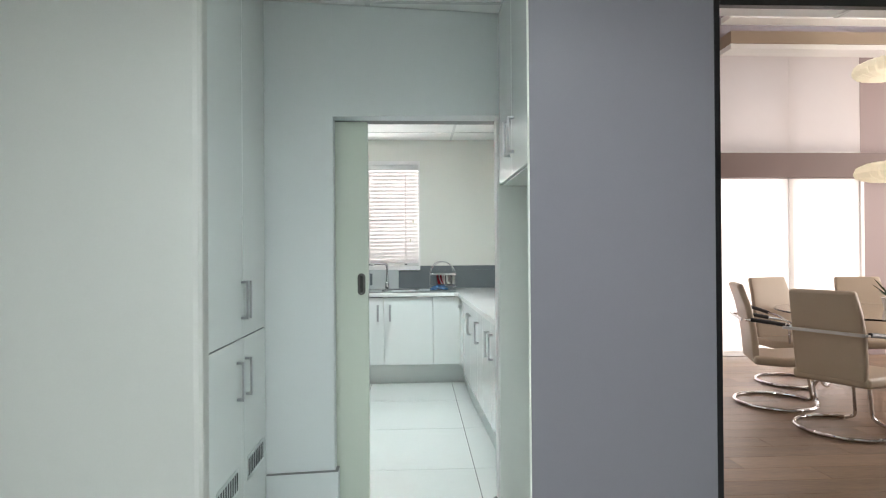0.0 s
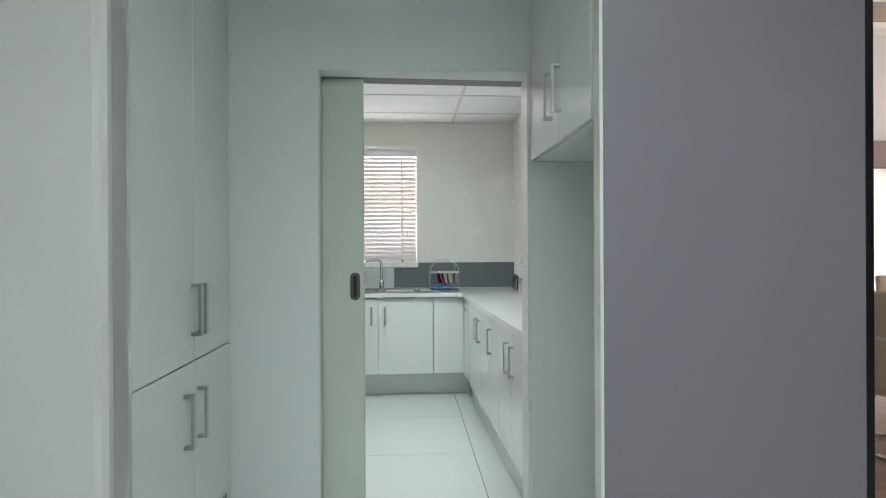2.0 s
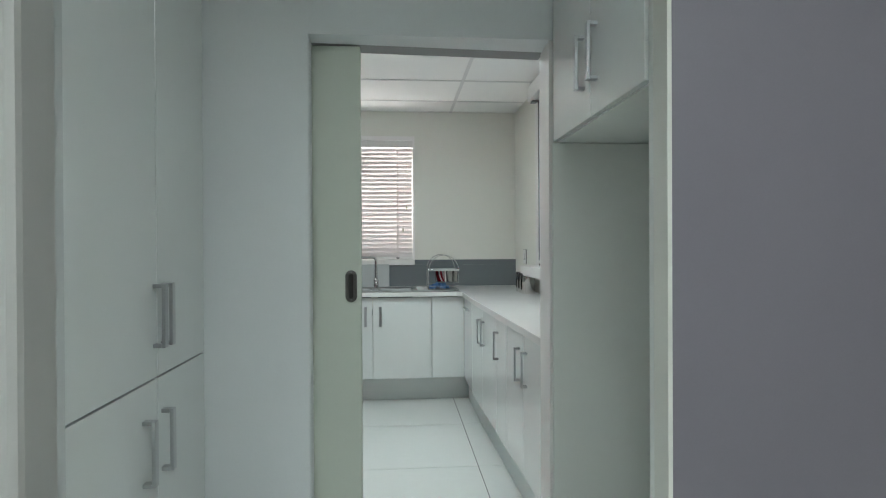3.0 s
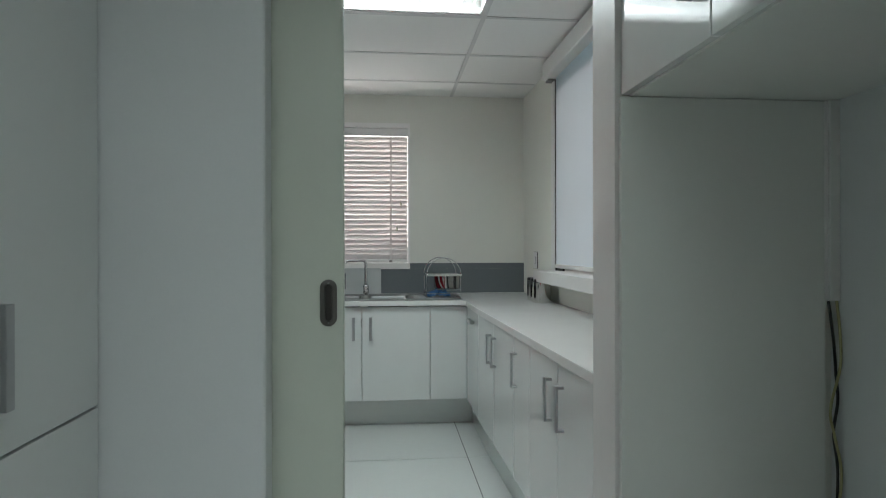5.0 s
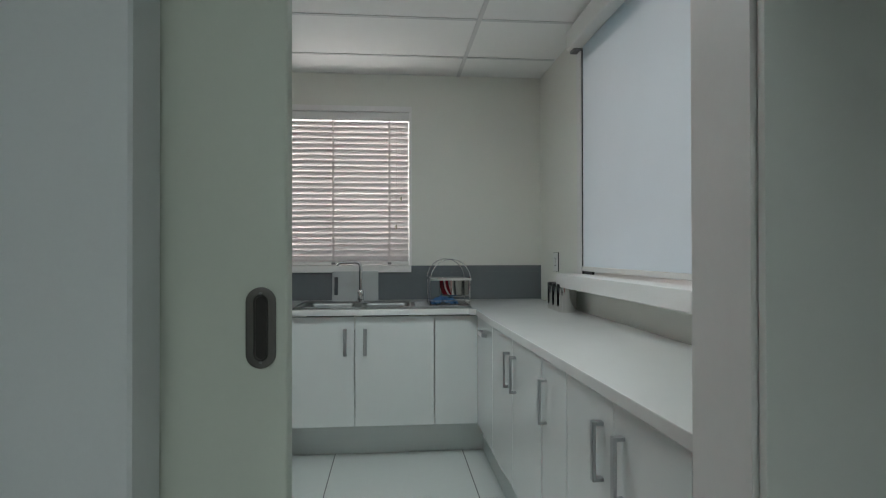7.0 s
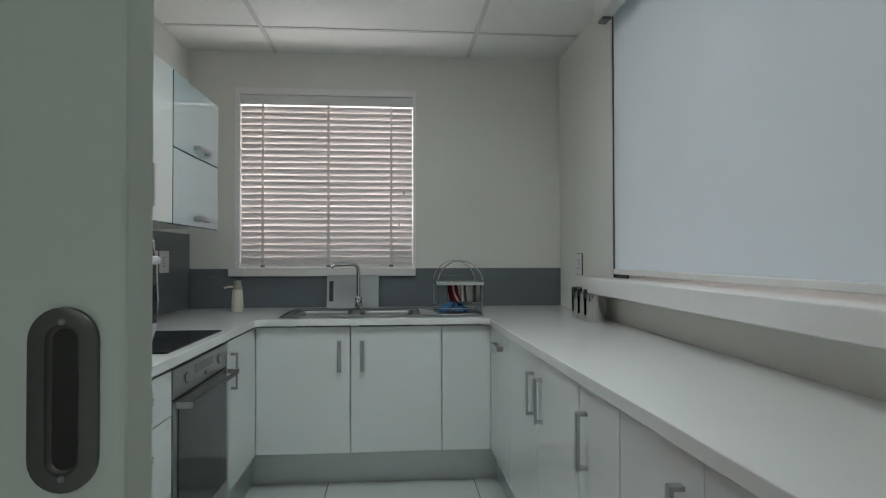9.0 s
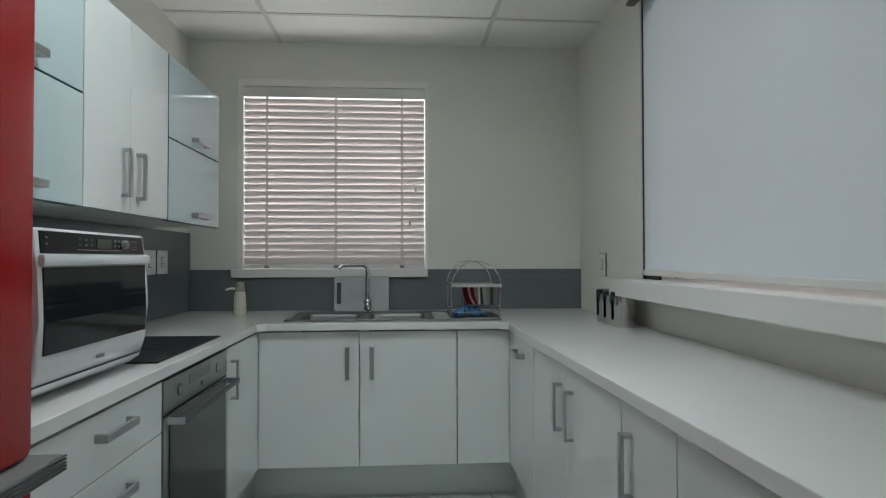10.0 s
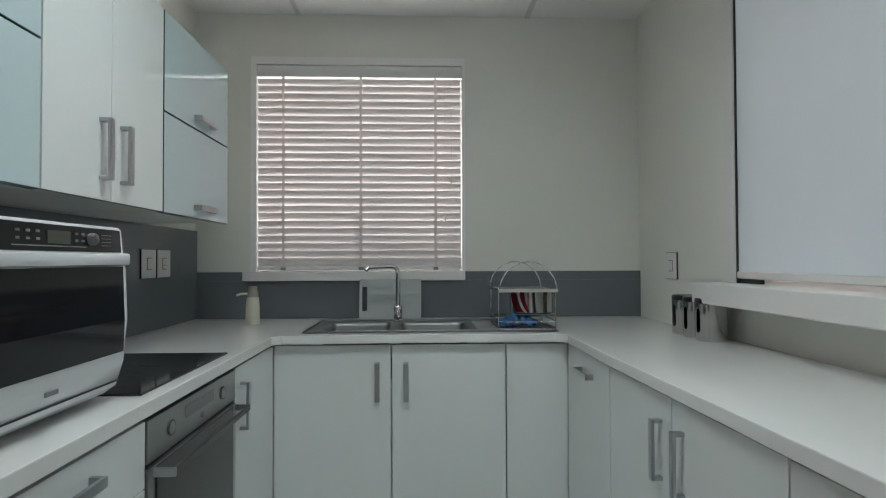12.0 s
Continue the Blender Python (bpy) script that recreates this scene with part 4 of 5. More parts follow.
# ---- sink and what stands on it ----
sink = thing("sink", "stainless steel double bowl sink with drainer", "sink", (-0.05, 6.03, TOPZ))
SZ = TOPZ + 0.0006


def rounded(x0, x1, y0, y1, r, n=5):
    pts = []
    for cx, cy, a0 in ((x1 - r, y1 - r, 0), (x0 + r, y1 - r, 90), (x0 + r, y0 + r, 180), (x1 - r, y0 + r, 270)):
        for i in range(n + 1):
            a = radians(a0 + 90 * i / n)
            pts.append((cx + r * math.cos(a), cy + r * math.sin(a)))
    return pts


def bowl(x0, x1, y0, y1, name):
    """A pressed bowl with a raised lip, hung in the rim."""
    bm = bmesh.new()
    loops = []
    for k, z in ((-0.016, 0.0036), (-0.013, 0.0052), (-0.004, 0.0052), (0.002, 0.001), (0.006, -0.012), (0.014, -0.125), (0.030, -0.146), (0.07, -0.150)):
        loops.append([bm.verts.new((x, y, SZ + z)) for x, y in rounded(x0 + k, x1 - k, y0 + k, y1 - k, 0.032)])
    for a, b in zip(loops, loops[1:]):
        for i in range(len(a)):
            bm.faces.new((a[i], a[(i + 1) % len(a)], b[(i + 1) % len(b)], b[i]))
    bm.faces.new(loops[-1])
    b = part(name, bm, M_SINK, sink, smooth=True)
    part("drain", lathe([(0.04, 0), (0.04, 0.002), (0.03, 0.003), (0.0, 0.0015)], Matrix.Translation(((x0 + x1) / 2, (y0 + y1) / 2, SZ - 0.1499)), 20), M_CHROME, b, smooth=True)


BX = [SX0, -0.52, -0.232, -0.188, 0.112, SX1]
BY = [SY0, 5.86, 6.17, SY1]
bm = bmesh.new()
for i, (a, b) in enumerate(zip(BX, BX[1:])):
    for k, (c, d) in enumerate(zip(BY, BY[1:])):
        if not (k == 1 and i in (1, 3)):
            box(bm, a, b, c, d, SZ, SZ + 0.0035)
part("rim", bm, M_SINK, sink)
edge = tube([(x, y, SZ + 0.006) for x, y in rounded(SX0 + 0.006, SX1 - 0.006, SY0 + 0.006, SY1 - 0.006, 0.018)], 0.005, 8, True)
part("raised_edge", edge, M_SINK, sink, smooth=True)
bowl(-0.52, -0.232, 5.86, 6.17, "bowl")
bowl(-0.188, 0.112, 5.86, 6.17, "bowl")
for i in range(9):
    y = 5.86 + 0.038 * i
    part("drainer_rib", cube(0.145, 0.43, y - 0.006, y + 0.006, SZ + 0.0036, SZ + 0.0085, 0.002), M_SINK, sink)

tap = thing("sink_tap", "chrome lever mixer tap with a swivel spout", "tap", (-0.205, 6.215, TOPZ + 0.004))
TX, TY = -0.205, 6.215
part("base", lathe([(0.026, TOPZ + 0.0042), (0.026, TOPZ + 0.012), (0.021, TOPZ + 0.016), (0.021, TOPZ + 0.075), (0.017, TOPZ + 0.082), (0.0, TOPZ + 0.083)], Matrix.Translation((TX, TY, 0)), 24), M_CHROME, tap, smooth=True)
part("spout", tube(bend([(TX, TY, TOPZ + 0.08), (TX, TY, 1.163), (TX - 0.135, TY - 0.06, 1.160), (TX - 0.15, TY - 0.067, 1.145)], 0.04, 8), 0.0115, 14), M_CHROME, tap, smooth=True)
part("lever", tube(bend([(TX, TY - 0.02, TOPZ + 0.05), (TX, TY - 0.05, TOPZ + 0.052), (TX + 0.01, TY - 0.085, TOPZ + 0.028)], 0.012), 0.0075, 10), M_CHROME, tap, smooth=True)
part("cartridge_cap", lathe([(0.016, 0), (0.019, 0.012), (0.012, 0.026), (0.0, 0.028)], Matrix.Translation((TX, TY - 0.016, TOPZ + 0.05)) @ pose(0, 0, 0, 90), 16), M_CHROME, tap, smooth=True)

cb = thing("cutting_board", "white plastic cutting board leaning on the splashback", "cutting board", (-0.24, 6.38, TOPZ))
bm = bmesh.new()
tilt = Matrix.Translation((-0.25, 6.372, TOPZ + 0.001)) @ pose(0, 0, 0, -8)
x0, x1, h = -0.158, 0.158, 0.205
for u0, u1, w0, w1 in ((x0, x0 + 0.014, 0, h), (x0 + 0.014, x0 + 0.040, 0, 0.04), (x0 + 0.014, x0 + 0.040, 0.165, h), (x0 + 0.040, x1, 0, h)):
    box(bm, u0, u1, 0, 0.009, w0, w1)
bmesh.ops.remove_doubles(bm, verts=bm.verts[:], dist=0.0001)
bmesh.ops.transform(bm, matrix=tilt, verts=bm.verts[:])
part("board", bm, M_BOARD, cb)
bm = tube([Vector((x, 0.0045, z)) for x, z in ((x0 + 0.003, 0.003), (x1 - 0.003, 0.003), (x1 - 0.003, h - 0.003), (x0 + 0.003, h - 0.003))], 0.0052, 8, True)
bmesh.ops.transform(bm, matrix=tilt, verts=bm.verts[:])
part("rounded_edge", bm, M_BOARD, cb, smooth=True)

soap = thing("soap_dispenser", "cream soap dispenser with a pump on the worktop", "soap dispenser", (-0.885, 6.17, TOPZ))
SO = Matrix.Translation((-0.885, 6.17, TOPZ + 0.0005))
part("bottle", lathe([(0.030, 0), (0.033, 0.004), (0.032, 0.06), (0.029, 0.11), (0.026, 0.128), (0.0, 0.131)], SO, 24), M_CREAM, soap, smooth=True)
part("collar", lathe([(0.025, 0.128), (0.025, 0.15), (0.020, 0.156), (0.020, 0.178), (0.0, 0.179)], SO, 20), M_COLLAR, soap, "grey metal pump collar", smooth=True)
part("spout", tube(bend([(-0.885, 6.17, TOPZ + 0.142), (-0.93, 6.155, TOPZ + 0.146), (-0.955, 6.147, TOPZ + 0.138)], 0.012), 0.006, 8), M_CREAM, soap, smooth=True)

rack = thing("dish_rack", "chrome wire dish rack with hoop handles on the drainer", "dish rack", (0.33, 6.0, SZ + 0.01))
RX0, RX1, RY0, RY1 = 0.232, 0.472, 5.805, 6.13
RZ = SZ + 0.0115
for z, nm in ((RZ, "lower_hoop"), (RZ + 0.03, "middle_hoop"), (RZ + 0.155, "upper_hoop")):
    part(nm, tube([(x, y, z) for x, y in rounded(RX0, RX1, RY0, RY1, 0.025)], 0.0024, 6, True), M_CHROME, rack, smooth=True)
for x in (RX0, RX1):
    for y in (RY0 + 0.03, RY1 - 0.03):
        part("post", tube([(x, y, RZ - 0.002), (x, y, RZ + 0.155)], 0.0026, 6), M_CHROME, rack, smooth=True)
for i in range(11):
    x = RX0 + 0.02 + i * (RX1 - RX0 - 0.04) / 10
    part("wire", tube([(x, RY0, RZ), (x, RY1, RZ)], 0.0013, 5), M_CHROME, rack)
tray = part("upper_tray", cube(RX0 - 0.003, RX1 + 0.003, RY0 - 0.003, RY1 + 0.003, RZ + 0.158, RZ + 0.161), M_SINK, rack, "flat steel upper tray")
part("tray_edge", cube(RX0 - 0.005, RX1 + 0.005, RY0 - 0.006, RY0 - 0.0031, RZ + 0.152, RZ + 0.167, 0.0008), M_CHROME, tray)
part("tray_edge", cube(RX0 - 0.006, RX0 - 0.0031, RY0 - 0.003, RY1 + 0.003, RZ + 0.152, RZ + 0.167, 0.0008), M_CHROME, tray)
for y in (RY0, RY1):
    pts = []
    for i in range(25):
        a = math.pi * i / 24
        pts.append(((RX0 + RX1) / 2 - (RX1 - RX0) / 2 * math.cos(a), y, RZ + 0.155 + 0.125 * math.sin(a)))
    part("hoop_handle", tube(pts, 0.0032, 8), M_CHROME, rack, smooth=True)
for y0 in (RY0, RY1):
    for z in (0.06, 0.09, 0.12):
        part("side_wire", tube([(RX0, y0, RZ + z), (RX0, y0 + (0.06 if y0 == RY0 else -0.06), RZ + z)], 0.0013, 5), M_CHROME, rack)

# things in the rack
pot = thing("pot", "polished steel pot with red and white stripes in the rack", "pot", (0.384, 5.915, RZ + 0.058))
PR = 0.094
part("body", lathe([(PR - 0.008, 0), (PR - 0.001, 0.006), (PR, 0.096), (PR - 0.004, 0.096), (PR - 0.005, 0.010), (0.0, 0.008)], Matrix.Translation((0.384, 5.915, RZ + 0.058)), 32), M_CANISTER, pot, smooth=True)
for a0, lean, wide, m in ((206, 24, 22, M_REDPAT), (226, 20, 7, M_WHITEMUG), (236, 14, 12, M_REDPAT), (258, 2, 5, M_WHITEMUG), (266, 4, 6, M_BLACK)):
    bm = bmesh.new()
    prev = None
    for k in range(9):
        z = RZ + 0.066 + 0.084 * k / 8
        c = a0 + lean * (1 - k / 8) ** 2
        row = [bm.verts.new((0.384 + (PR + 0.0009) * math.cos(radians(c + d)), 5.915 + (PR + 0.0009) * math.sin(radians(c + d)), z)) for d in (-wide / 2, 0, wide / 2)]
        if prev:
            for q in (0, 1):
                bm.faces.new((prev[q], prev[q + 1], row[q + 1], row[q]))
        prev = row
    bmesh.ops.solidify(bm, geom=bm.faces[:], thickness=0.0004)
    part("stripe", bm, m, pot)
shelf = part("inner_shelf", cube(RX0 + 0.075, RX1 - 0.003, RY0 + 0.03, RY1 - 0.10, RZ + 0.0550, RZ + 0.0575), M_SINK, rack)
random.seed(4)
bm = bmesh.new()
bmesh.ops.create_grid(bm, x_segments=16, y_segments=12, size=0.5)
for v in bm.verts:
    u, w = v.co.x, v.co.y
    v.co = Vector((0.318 + 0.165 * u, 5.885 + 0.14 * w, RZ + 0.007 + 0.05 * abs(noise.noise(Vector((u * 5, w * 5, 0)))) + 0.1 * max(0, 0.3 - u * u - w * w)))
bmesh.ops.solidify(bm, geom=bm.faces[:], thickness=0.003)
ob = new("dish_cloth", finish("dish_cloth", bm, M_BLUE, True))
tagged(ob, "crumpled blue dish cloth lying in the rack", "cloth")

# canisters
can = thing("canister", "polished steel canister with a black lid and window", "canister", (0, 0, 0), "canisters on the worktop")
part("body", lathe([(0.052, 0.0), (0.0545, 0.003), (0.0555, 0.113), (0.0, 0.114)], n=30), M_CANISTER, can, smooth=True)
part("lid", lathe([(0.056, 0.1142), (0.056, 0.126), (0.052, 0.130), (0.0, 0.131)], n=30), M_BLACK, can, "black lid", smooth=True)
wm = bmesh.new()
vs = []
for i in range(9):
    a = radians(203 + 2.2 * i)
    e = 0.012 * (abs(i - 4) / 4) ** 3
    vs.append((wm.verts.new((0.0561 * math.cos(a), 0.0561 * math.sin(a), 0.026 + e)), wm.verts.new((0.0561 * math.cos(a), 0.0561 * math.sin(a), 0.098 - e))))
for a, b in zip(vs, vs[1:]):
    wm.faces.new((a[0], b[0], b[1], a[1]))
bmesh.ops.solidify(wm, geom=wm.faces[:], thickness=0.0005)
part("window_strip", wm, M_BLACKGLASS, can, "dark viewing window")
can.matrix_basis = pose(0.975, 5.705, TOPZ + 0.0003, 0, 0, -24) @ Matrix.Diagonal((1, 1, 1.2, 1))
copy_thing(can, pose(0.972, 5.602, TOPZ + 0.0003, 0, 0, -22))
copy_thing(can, pose(0.970, 5.500, TOPZ + 0.0003, 0, 0, -20))


def plate(name, label, m, sockets, w=0.038):
    """A switch or socket plate in the plane y = 0 that faces -y, in its own metres."""
    ob = thing(name, label, "switch", (0, 0, 0), "wall plates")
    # Black slab, slightly oversize, draws the shaded edge round the plate.
    part("back_box", cube(-w - 0.0025, w + 0.0025, -0.0052, 0, -0.062, 0.062), M_BLACK, ob)
    part("plate", cube(-w, w, -0.008, -0.0052, -0.06, 0.06, 0.001), M_SOCKET, ob)
    part("surround", cube(-0.020, 0.020, -0.0095, -0.0075, -0.026, 0.026, 0.0006), M_GREYPL, ob)
    part("rocker", cube(-0.0175, 0.0175, -0.012, -0.008, -0.0225, 0.0225, 0.0012), M_SOCKET, ob)
    if sockets:
        for x, z in ((-0.008, -0.008), (0.008, -0.008), (0, 0.008)):
            part("pin_hole", cube(x - 0.003, x + 0.003, -0.0124, -0.0119, z - 0.003, z + 0.003), M_BLACK, ob)
    ob.matrix_basis = m
    return ob


plate("light_switch", "white switch plate on the kitchen wall", pose(RIGHT - 0.0005, 6.036, 1.162, 0, 0, -90), False, 0.054)
plate("light_switch", "white switch plate on the blue-grey splashback", pose(LEFT + 0.012, 5.888, 1.18, 0, 0, 90), False, 0.063)
plate("wall_socket", "white socket plate on the blue-grey splashback", pose(LEFT + 0.012, 6.032, 1.18, 0, 0, 90), True, 0.063)


# ---- ceiling lights ----
def troffer(x0, x1, y0, y1, label, watts):
    ob = thing("ceiling_light", label, "ceiling light", ((x0 + x1) / 2, (y0 + y1) / 2, CEIL), "recessed ceiling lights")
    pan = cube(x0, x1, y0, y1, CEIL + 0.085, CEIL + 0.1)
    box(pan, x0, x1, y0, y0 + 0.012, CEIL, CEIL + 0.085)
    box(pan, x0, x1, y1 - 0.012, y1, CEIL, CEIL + 0.085)
    box(pan, x0, x0 + 0.012, y0 + 0.012, y1 - 0.012, CEIL, CEIL + 0.085)
    box(pan, x1 - 0.012, x1, y0 + 0.012, y1 - 0.012, CEIL, CEIL + 0.085)
    part("housing", pan, M_TEE, ob)
    for y in (y0 + 0.15, (y0 + y1) / 2, y1 - 0.15):
        part("tube", tube([(x0 + 0.04, y, CEIL + 0.055), (x1 - 0.04, y, CEIL + 0.055)], 0.013, 10), M_TUBE, ob, "lit fluorescent tube", smooth=True)
    for y in (y0 + 0.03, y0 + 0.22, y1 - 0.22, y1 - 0.03):
        part("reflector", cube(x0 + 0.014, x1 - 0.014, y - 0.004, y + 0.004, CEIL + 0.002, CEIL + 0.03), M_TEE, ob)
    area("ceiling_light_glow", pose((x0 + x1) / 2, (y0 + y1) / 2, CEIL + 0.036), x1 - x0 - 0.06, y1 - y0 - 0.06, watts, (0.872, 0.985, 1.025))
    for i in range(17):
        x = x0 + 0.06 + i * (x1 - x0 - 0.12) / 16
        for a, b in ((y0 + 0.036, y0 + 0.214), (y0 + 0.228, y1 - 0.228), (y1 - 0.214, y1 - 0.036)):
            part("louvre", cube(x - 0.001, x + 0.001, a, b, CEIL + 0.003, CEIL + 0.022), M_TEE, ob)
    return ob


troffer(GX - 1.188, GX - 0.012, GY - 0.591, GY - 0.012, "lit recessed fluorescent light in the kitchen ceiling", 36)
# Both hall fittings are unseen, added to light its walls and cupboards.
troffer(GX - 1.788, GX - 0.612, -0.583, -0.004, "unseen recessed fluorescent light added to light the hall", 46)
troffer(GX - 0.588, GX + 0.588, 0.623, 1.202, "unseen recessed fluorescent light added to light the hall", 34)


# ---- boardroom furniture ----
def chair():
    ob = thing("boardroom_chair", "cream leather cantilever chair with chrome tube frame", "chair", (0, 0, 0), "chairs round the boardroom table")

    def pad(pts, half, thick, name):
        """A padded slab along a side line of (y, z)."""
        bm = bmesh.new()
        n = 8
        rows = []
        for y, z, w in pts:
            rows.append([Vector((half * w * (2 * i / n - 1), y, z)) for i in range(n + 1)])
        fr = [[bm.verts.new(p) for p in r] for r in rows]
        for a, b in zip(fr, fr[1:]):
            for i in range(n):
                bm.faces.new((a[i], a[i + 1], b[i + 1], b[i]))
        bmesh.ops.recalc_face_normals(bm, faces=bm.faces[:])
        bmesh.ops.solidify(bm, geom=bm.faces[:], thickness=thick)
        rim = [e for e in bm.edges if len(e.link_faces) == 2 and e.calc_face_angle(0) > 1.0]
        bmesh.ops.bevel(bm, geom=rim, offset=thick * 0.35, segments=3, affect="EDGES", profile=0.5)
        return part(name, bm, M_LEATHER, ob, smooth=True)

    pad([(-0.235, 0.385, 0.94), (-0.245, 0.52, 0.97), (-0.262, 0.66, 0.98), (-0.298, 0.83, 0.95), (-0.352, 0.99, 0.88)], 0.24, 0.05, "backrest")
    pad([(-0.23, 0.425, 0.98), (0.0, 0.415, 1.0), (0.22, 0.435, 1.0), (0.26, 0.425, 0.98)], 0.255, 0.075, "seat")
    part("back_band", cube(-0.262, 0.262, -0.33, -0.322, 0.705, 0.727, 0.001), M_HANDLE, ob, "dull metal band across the back")
    for s in (-1, 1):
        part("armrest", tube(bend([(s * 0.262, -0.30, 0.715), (s * 0.272, -0.1, 0.69), (s * 0.272, 0.12, 0.66), (s * 0.262, 0.2, 0.60), (s * 0.25, 0.2, 0.42)], 0.09), 0.011, 8), M_CHROME, ob, smooth=True)
        part("arm_pad", tube([(s * 0.264, -0.26, 0.716), (s * 0.272, -0.12, 0.700), (s * 0.273, -0.02, 0.682)], 0.017, 8), M_BLACK, ob, smooth=True)
        part("leg", tube(bend([(s * 0.05, -0.15, 0.385), (s * 0.05, 0.20, 0.385), (s * 0.055, 0.255, 0.04), (s * 0.120, 0.245, 0.0135)], 0.05), 0.0125, 8), M_CHROME, ob, smooth=True)
    pts = []
    for i in range(36):
        a = math.pi * (0.5 + 0.14) + (2 * math.pi - 0.28 * math.pi) * i / 35
        pts.append((0.30 * math.cos(a), -0.035 + 0.305 * math.sin(a), 0.0135))
    part("base_hoop", tube(pts, 0.0135, 8), M_CHROME, ob, smooth=True)
    return ob


first = chair()
first.matrix_basis = pose(3.16, 4.25, 0, 0, 0, -62)
for x, y, a in ((3.12, 4.95, -110), (3.71, 5.64, -168), (4.5, 5.58, 172), (4.4, 4.2, 25)):
    copy_thing(first, pose(x, y, 0, 0, 0, a))

table = thing("boardroom_table", "round glass boardroom table on a chrome stem", "table", (4.1, 5.1, 0))
part("tabletop", lathe([(0.78, 0.728), (0.785, 0.732), (0.785, 0.738), (0.78, 0.742), (0.0, 0.742)], Matrix.Translation((4.1, 5.1, 0)), 48), M_CLEAR, table, "clear glass top")
for k in range(3):
    a = radians(30 + 120 * k)
    part("leg", tube(bend([(4.1 + 0.45 * math.cos(a), 5.1 + 0.45 * math.sin(a), 0.727), (4.1 + 0.3 * math.cos(a), 5.1 + 0.3 * math.sin(a), 0.35), (4.1 + 0.5 * math.cos(a), 5.1 + 0.5 * math.sin(a), 0.02)], 0.15), 0.022, 10), M_CHROME, table, smooth=True)
    part("foot", lathe([(0.045, 0), (0.045, 0.012), (0.03, 0.02)], Matrix.Translation((4.1 + 0.5 * math.cos(a), 5.1 + 0.5 * math.sin(a), 0)), 16), M_CHROME, table, smooth=True)


def pendant(x, y, z, r):
    ob = thing("pendant_lamp", "lit ribbed crystal glass pendant lamp", "pendant lamp", (x, y, z), "crystal pendants")
    bm = bmesh.new()
    n, prof = 48, [(0.25, 0.42), (0.7, 0.40), (0.93, 0.25), (1.0, 0.0), (0.92, -0.2), (0.6, -0.34), (0.15, -0.38)]
    rings = []
    for pr, pz in prof:
        rings.append([bm.verts.new((x + r * pr * (1 + 0.07 * (-1) ** i) * math.cos(2 * math.pi * i / n), y + r * pr * (1 + 0.07 * (-1) ** i) * math.sin(2 * math.pi * i / n), z + r * pz * 0.75)) for i in range(n)])
    for a, b in zip(rings, rings[1:]):
        for i in range(n):
            bm.faces.new((a[i], a[(i + 1) % n], b[(i + 1) % n], b[i]))
    bmesh.ops.solidify(bm, geom=bm.faces[:], thickness=0.008)
    part("shade", bm, M_CRYSTAL, ob)
    for k in range(4):
        a = math.pi / 2 * k + 0.4
        part("bulb", lathe([(0.0, -0.03), (0.02, -0.02), (0.028, 0.0), (0.02, 0.022), (0.0, 0.034)], Matrix.Translation((x + r * 0.5 * math.cos(a), y + r * 0.5 * math.sin(a), z)), 14), M_BULB, ob, "glowing warm bulb", smooth=True)
    part("rod", tube([(x, y, z + r * 0.3), (x, y, BZ - 0.001)], 0.008, 8), M_CHROME, ob)


pendant(4.49, 5.35, 1.98, 0.30)
pendant(5.11, 6.1, 3.17, 0.33)

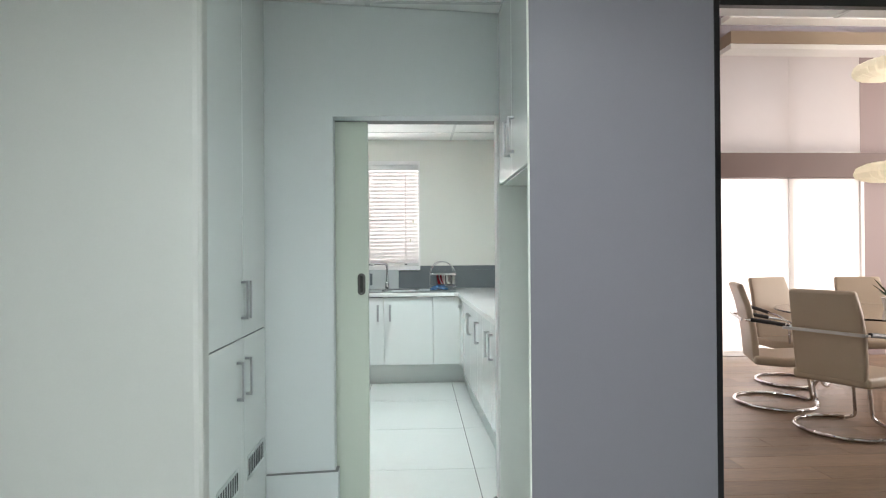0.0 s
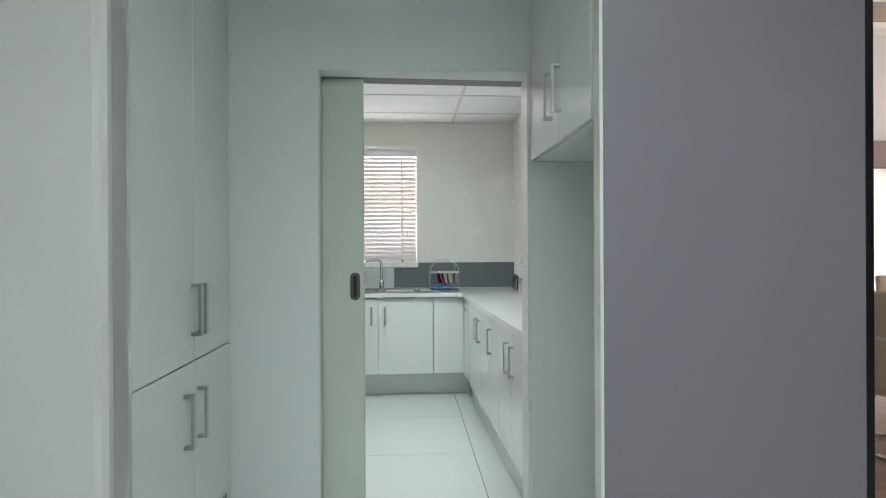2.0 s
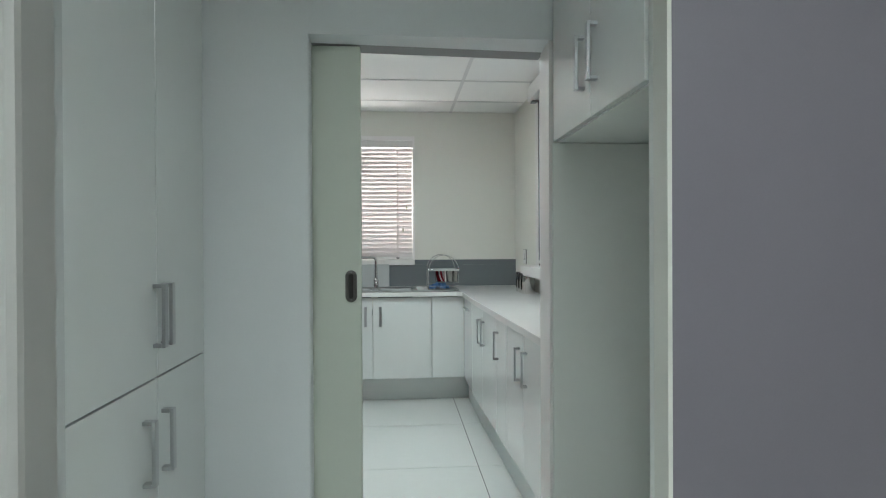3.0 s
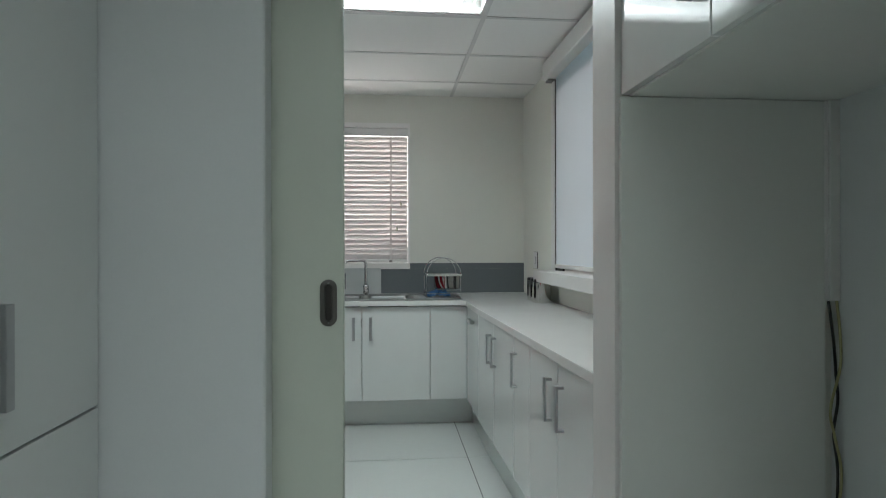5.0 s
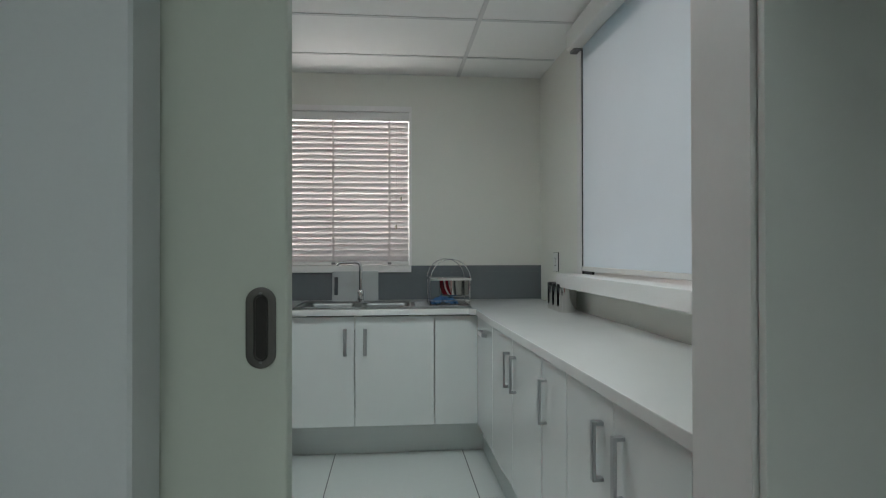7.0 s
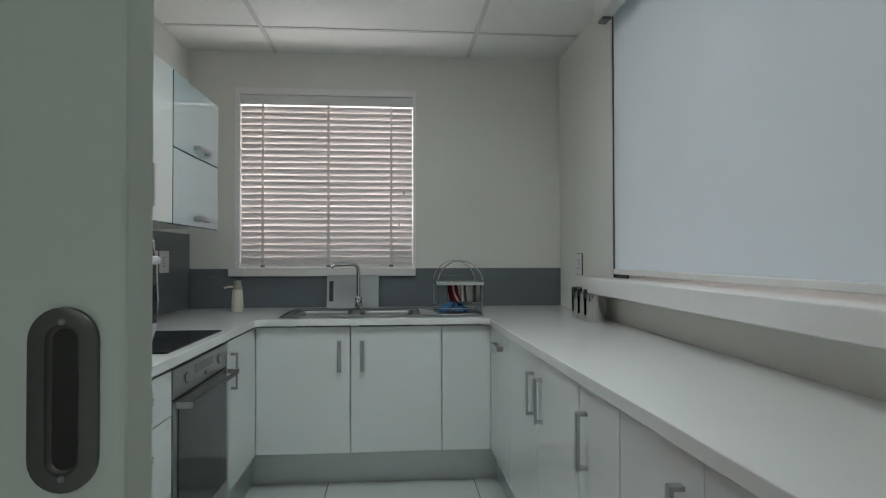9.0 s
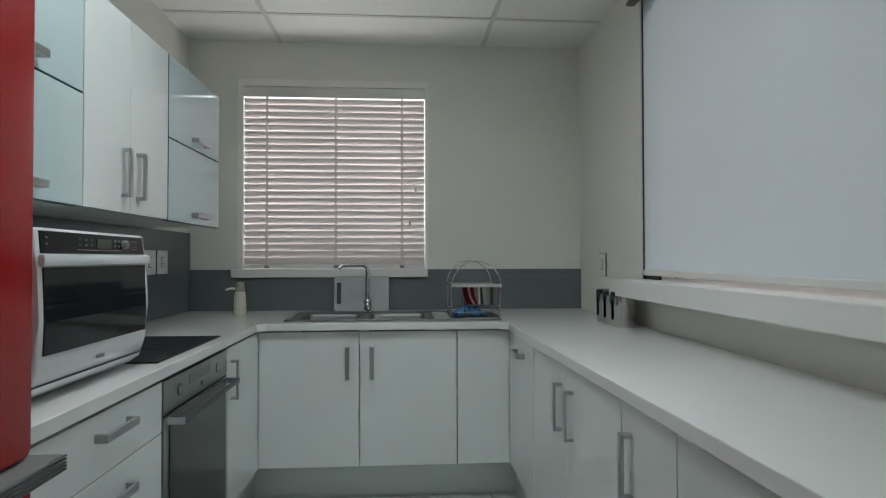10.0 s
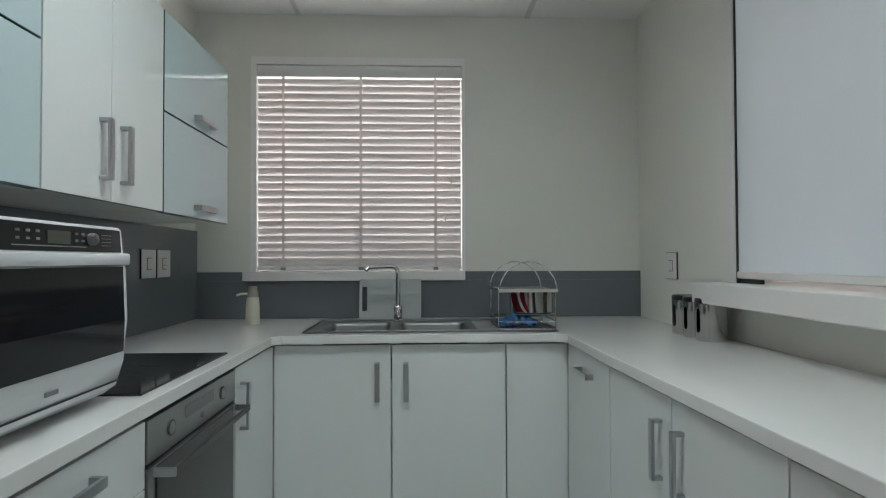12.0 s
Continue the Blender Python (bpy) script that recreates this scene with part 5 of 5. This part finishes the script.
plant = thing("potted_plant", "green leafy plant in a small pot on the table", "plant", (4.35, 5.25, 0.742))
part("pot", lathe([(0.05, 0.7425), (0.07, 0.84), (0.064, 0.84), (0.0, 0.83)], Matrix.Translation((4.35, 5.25, 0)), 20), M_WHITEMUG, plant, smooth=True)
random.seed(8)
for k in range(16):
    a, el, ln = random.uniform(0, 6.28), random.uniform(0.4, 1.2), random.uniform(0.14, 0.26)
    bm = bmesh.new()
    prev = None
    for i in range(7):
        t = i / 6
        d = ln * t
        cx, cz = d * math.cos(el), d * math.sin(el) - 0.35 * d * d
        w = 0.016 * math.sin(math.pi * (0.08 + 0.9 * t))
        c = Vector((4.35 + cx * math.cos(a), 5.25 + cx * math.sin(a), 0.835 + cz))
        o = Vector((-math.sin(a), math.cos(a), 0)) * w
        cur = (bm.verts.new(c - o), bm.verts.new(c + Vector((0, 0, -0.004))), bm.verts.new(c + o))
        if prev:
            bm.faces.new((prev[0], prev[1], cur[1], cur[0]))
            bm.faces.new((prev[1], prev[2], cur[2], cur[1]))
        prev = cur
    bmesh.ops.solidify(bm, geom=bm.faces[:], thickness=0.001)
    part("leaf", bm, M_LEAF, plant)

# ---- floor pieces ----
TP, JX, JY = 0.779, 0.436, 5.222


def piece(x0, x1, y0, y1, parent, cache, material, gap, name):
    w, d = round(x1 - x0 - gap, 4), round(y1 - y0 - gap, 4)
    if (w, d) not in cache:
        cache[(w, d)] = finish(name, cube(0, w, 0, d, -0.0055, 0.0, 0.0012), material)
    ob = new(name, cache[(w, d)])
    ob.parent = parent
    ob.matrix_basis = Matrix.Translation((x0 + gap / 2, y0 + gap / 2, 0))


tiles = {}
for base, bx0, bx1, by0, by1 in ((floor, -2.8, 1.2, -2.6, 6.4), (hall_floor, 1.2, 6.15, -2.6, 2.3)):
    xs = sorted({bx0, bx1, *[JX + TP * i for i in range(-6, 9) if bx0 + 0.02 < JX + TP * i < bx1 - 0.02]})
    ys = sorted({by0, by1, *[JY + TP * i for i in range(-12, 3) if by0 + 0.02 < JY + TP * i < by1 - 0.02]})
    for a, b in zip(xs, xs[1:]):
        for c, d in zip(ys, ys[1:]):
            piece(a, b, c, d, base, tiles, M_TILE, 0.004, "tile")
planks = {}
row, y = 0, 2.3
while y < 7.0 - 0.01:
    x = 1.21 - 0.4 * (row % 3)
    while x < 7.25:
        piece(max(x, 1.211), min(x + 1.2, 7.25), y, min(y + 0.18, 7.0), wood_floor, planks, M_PLANK, 0.0016, "plank")
        x += 1.2
    row, y = row + 1, y + 0.18
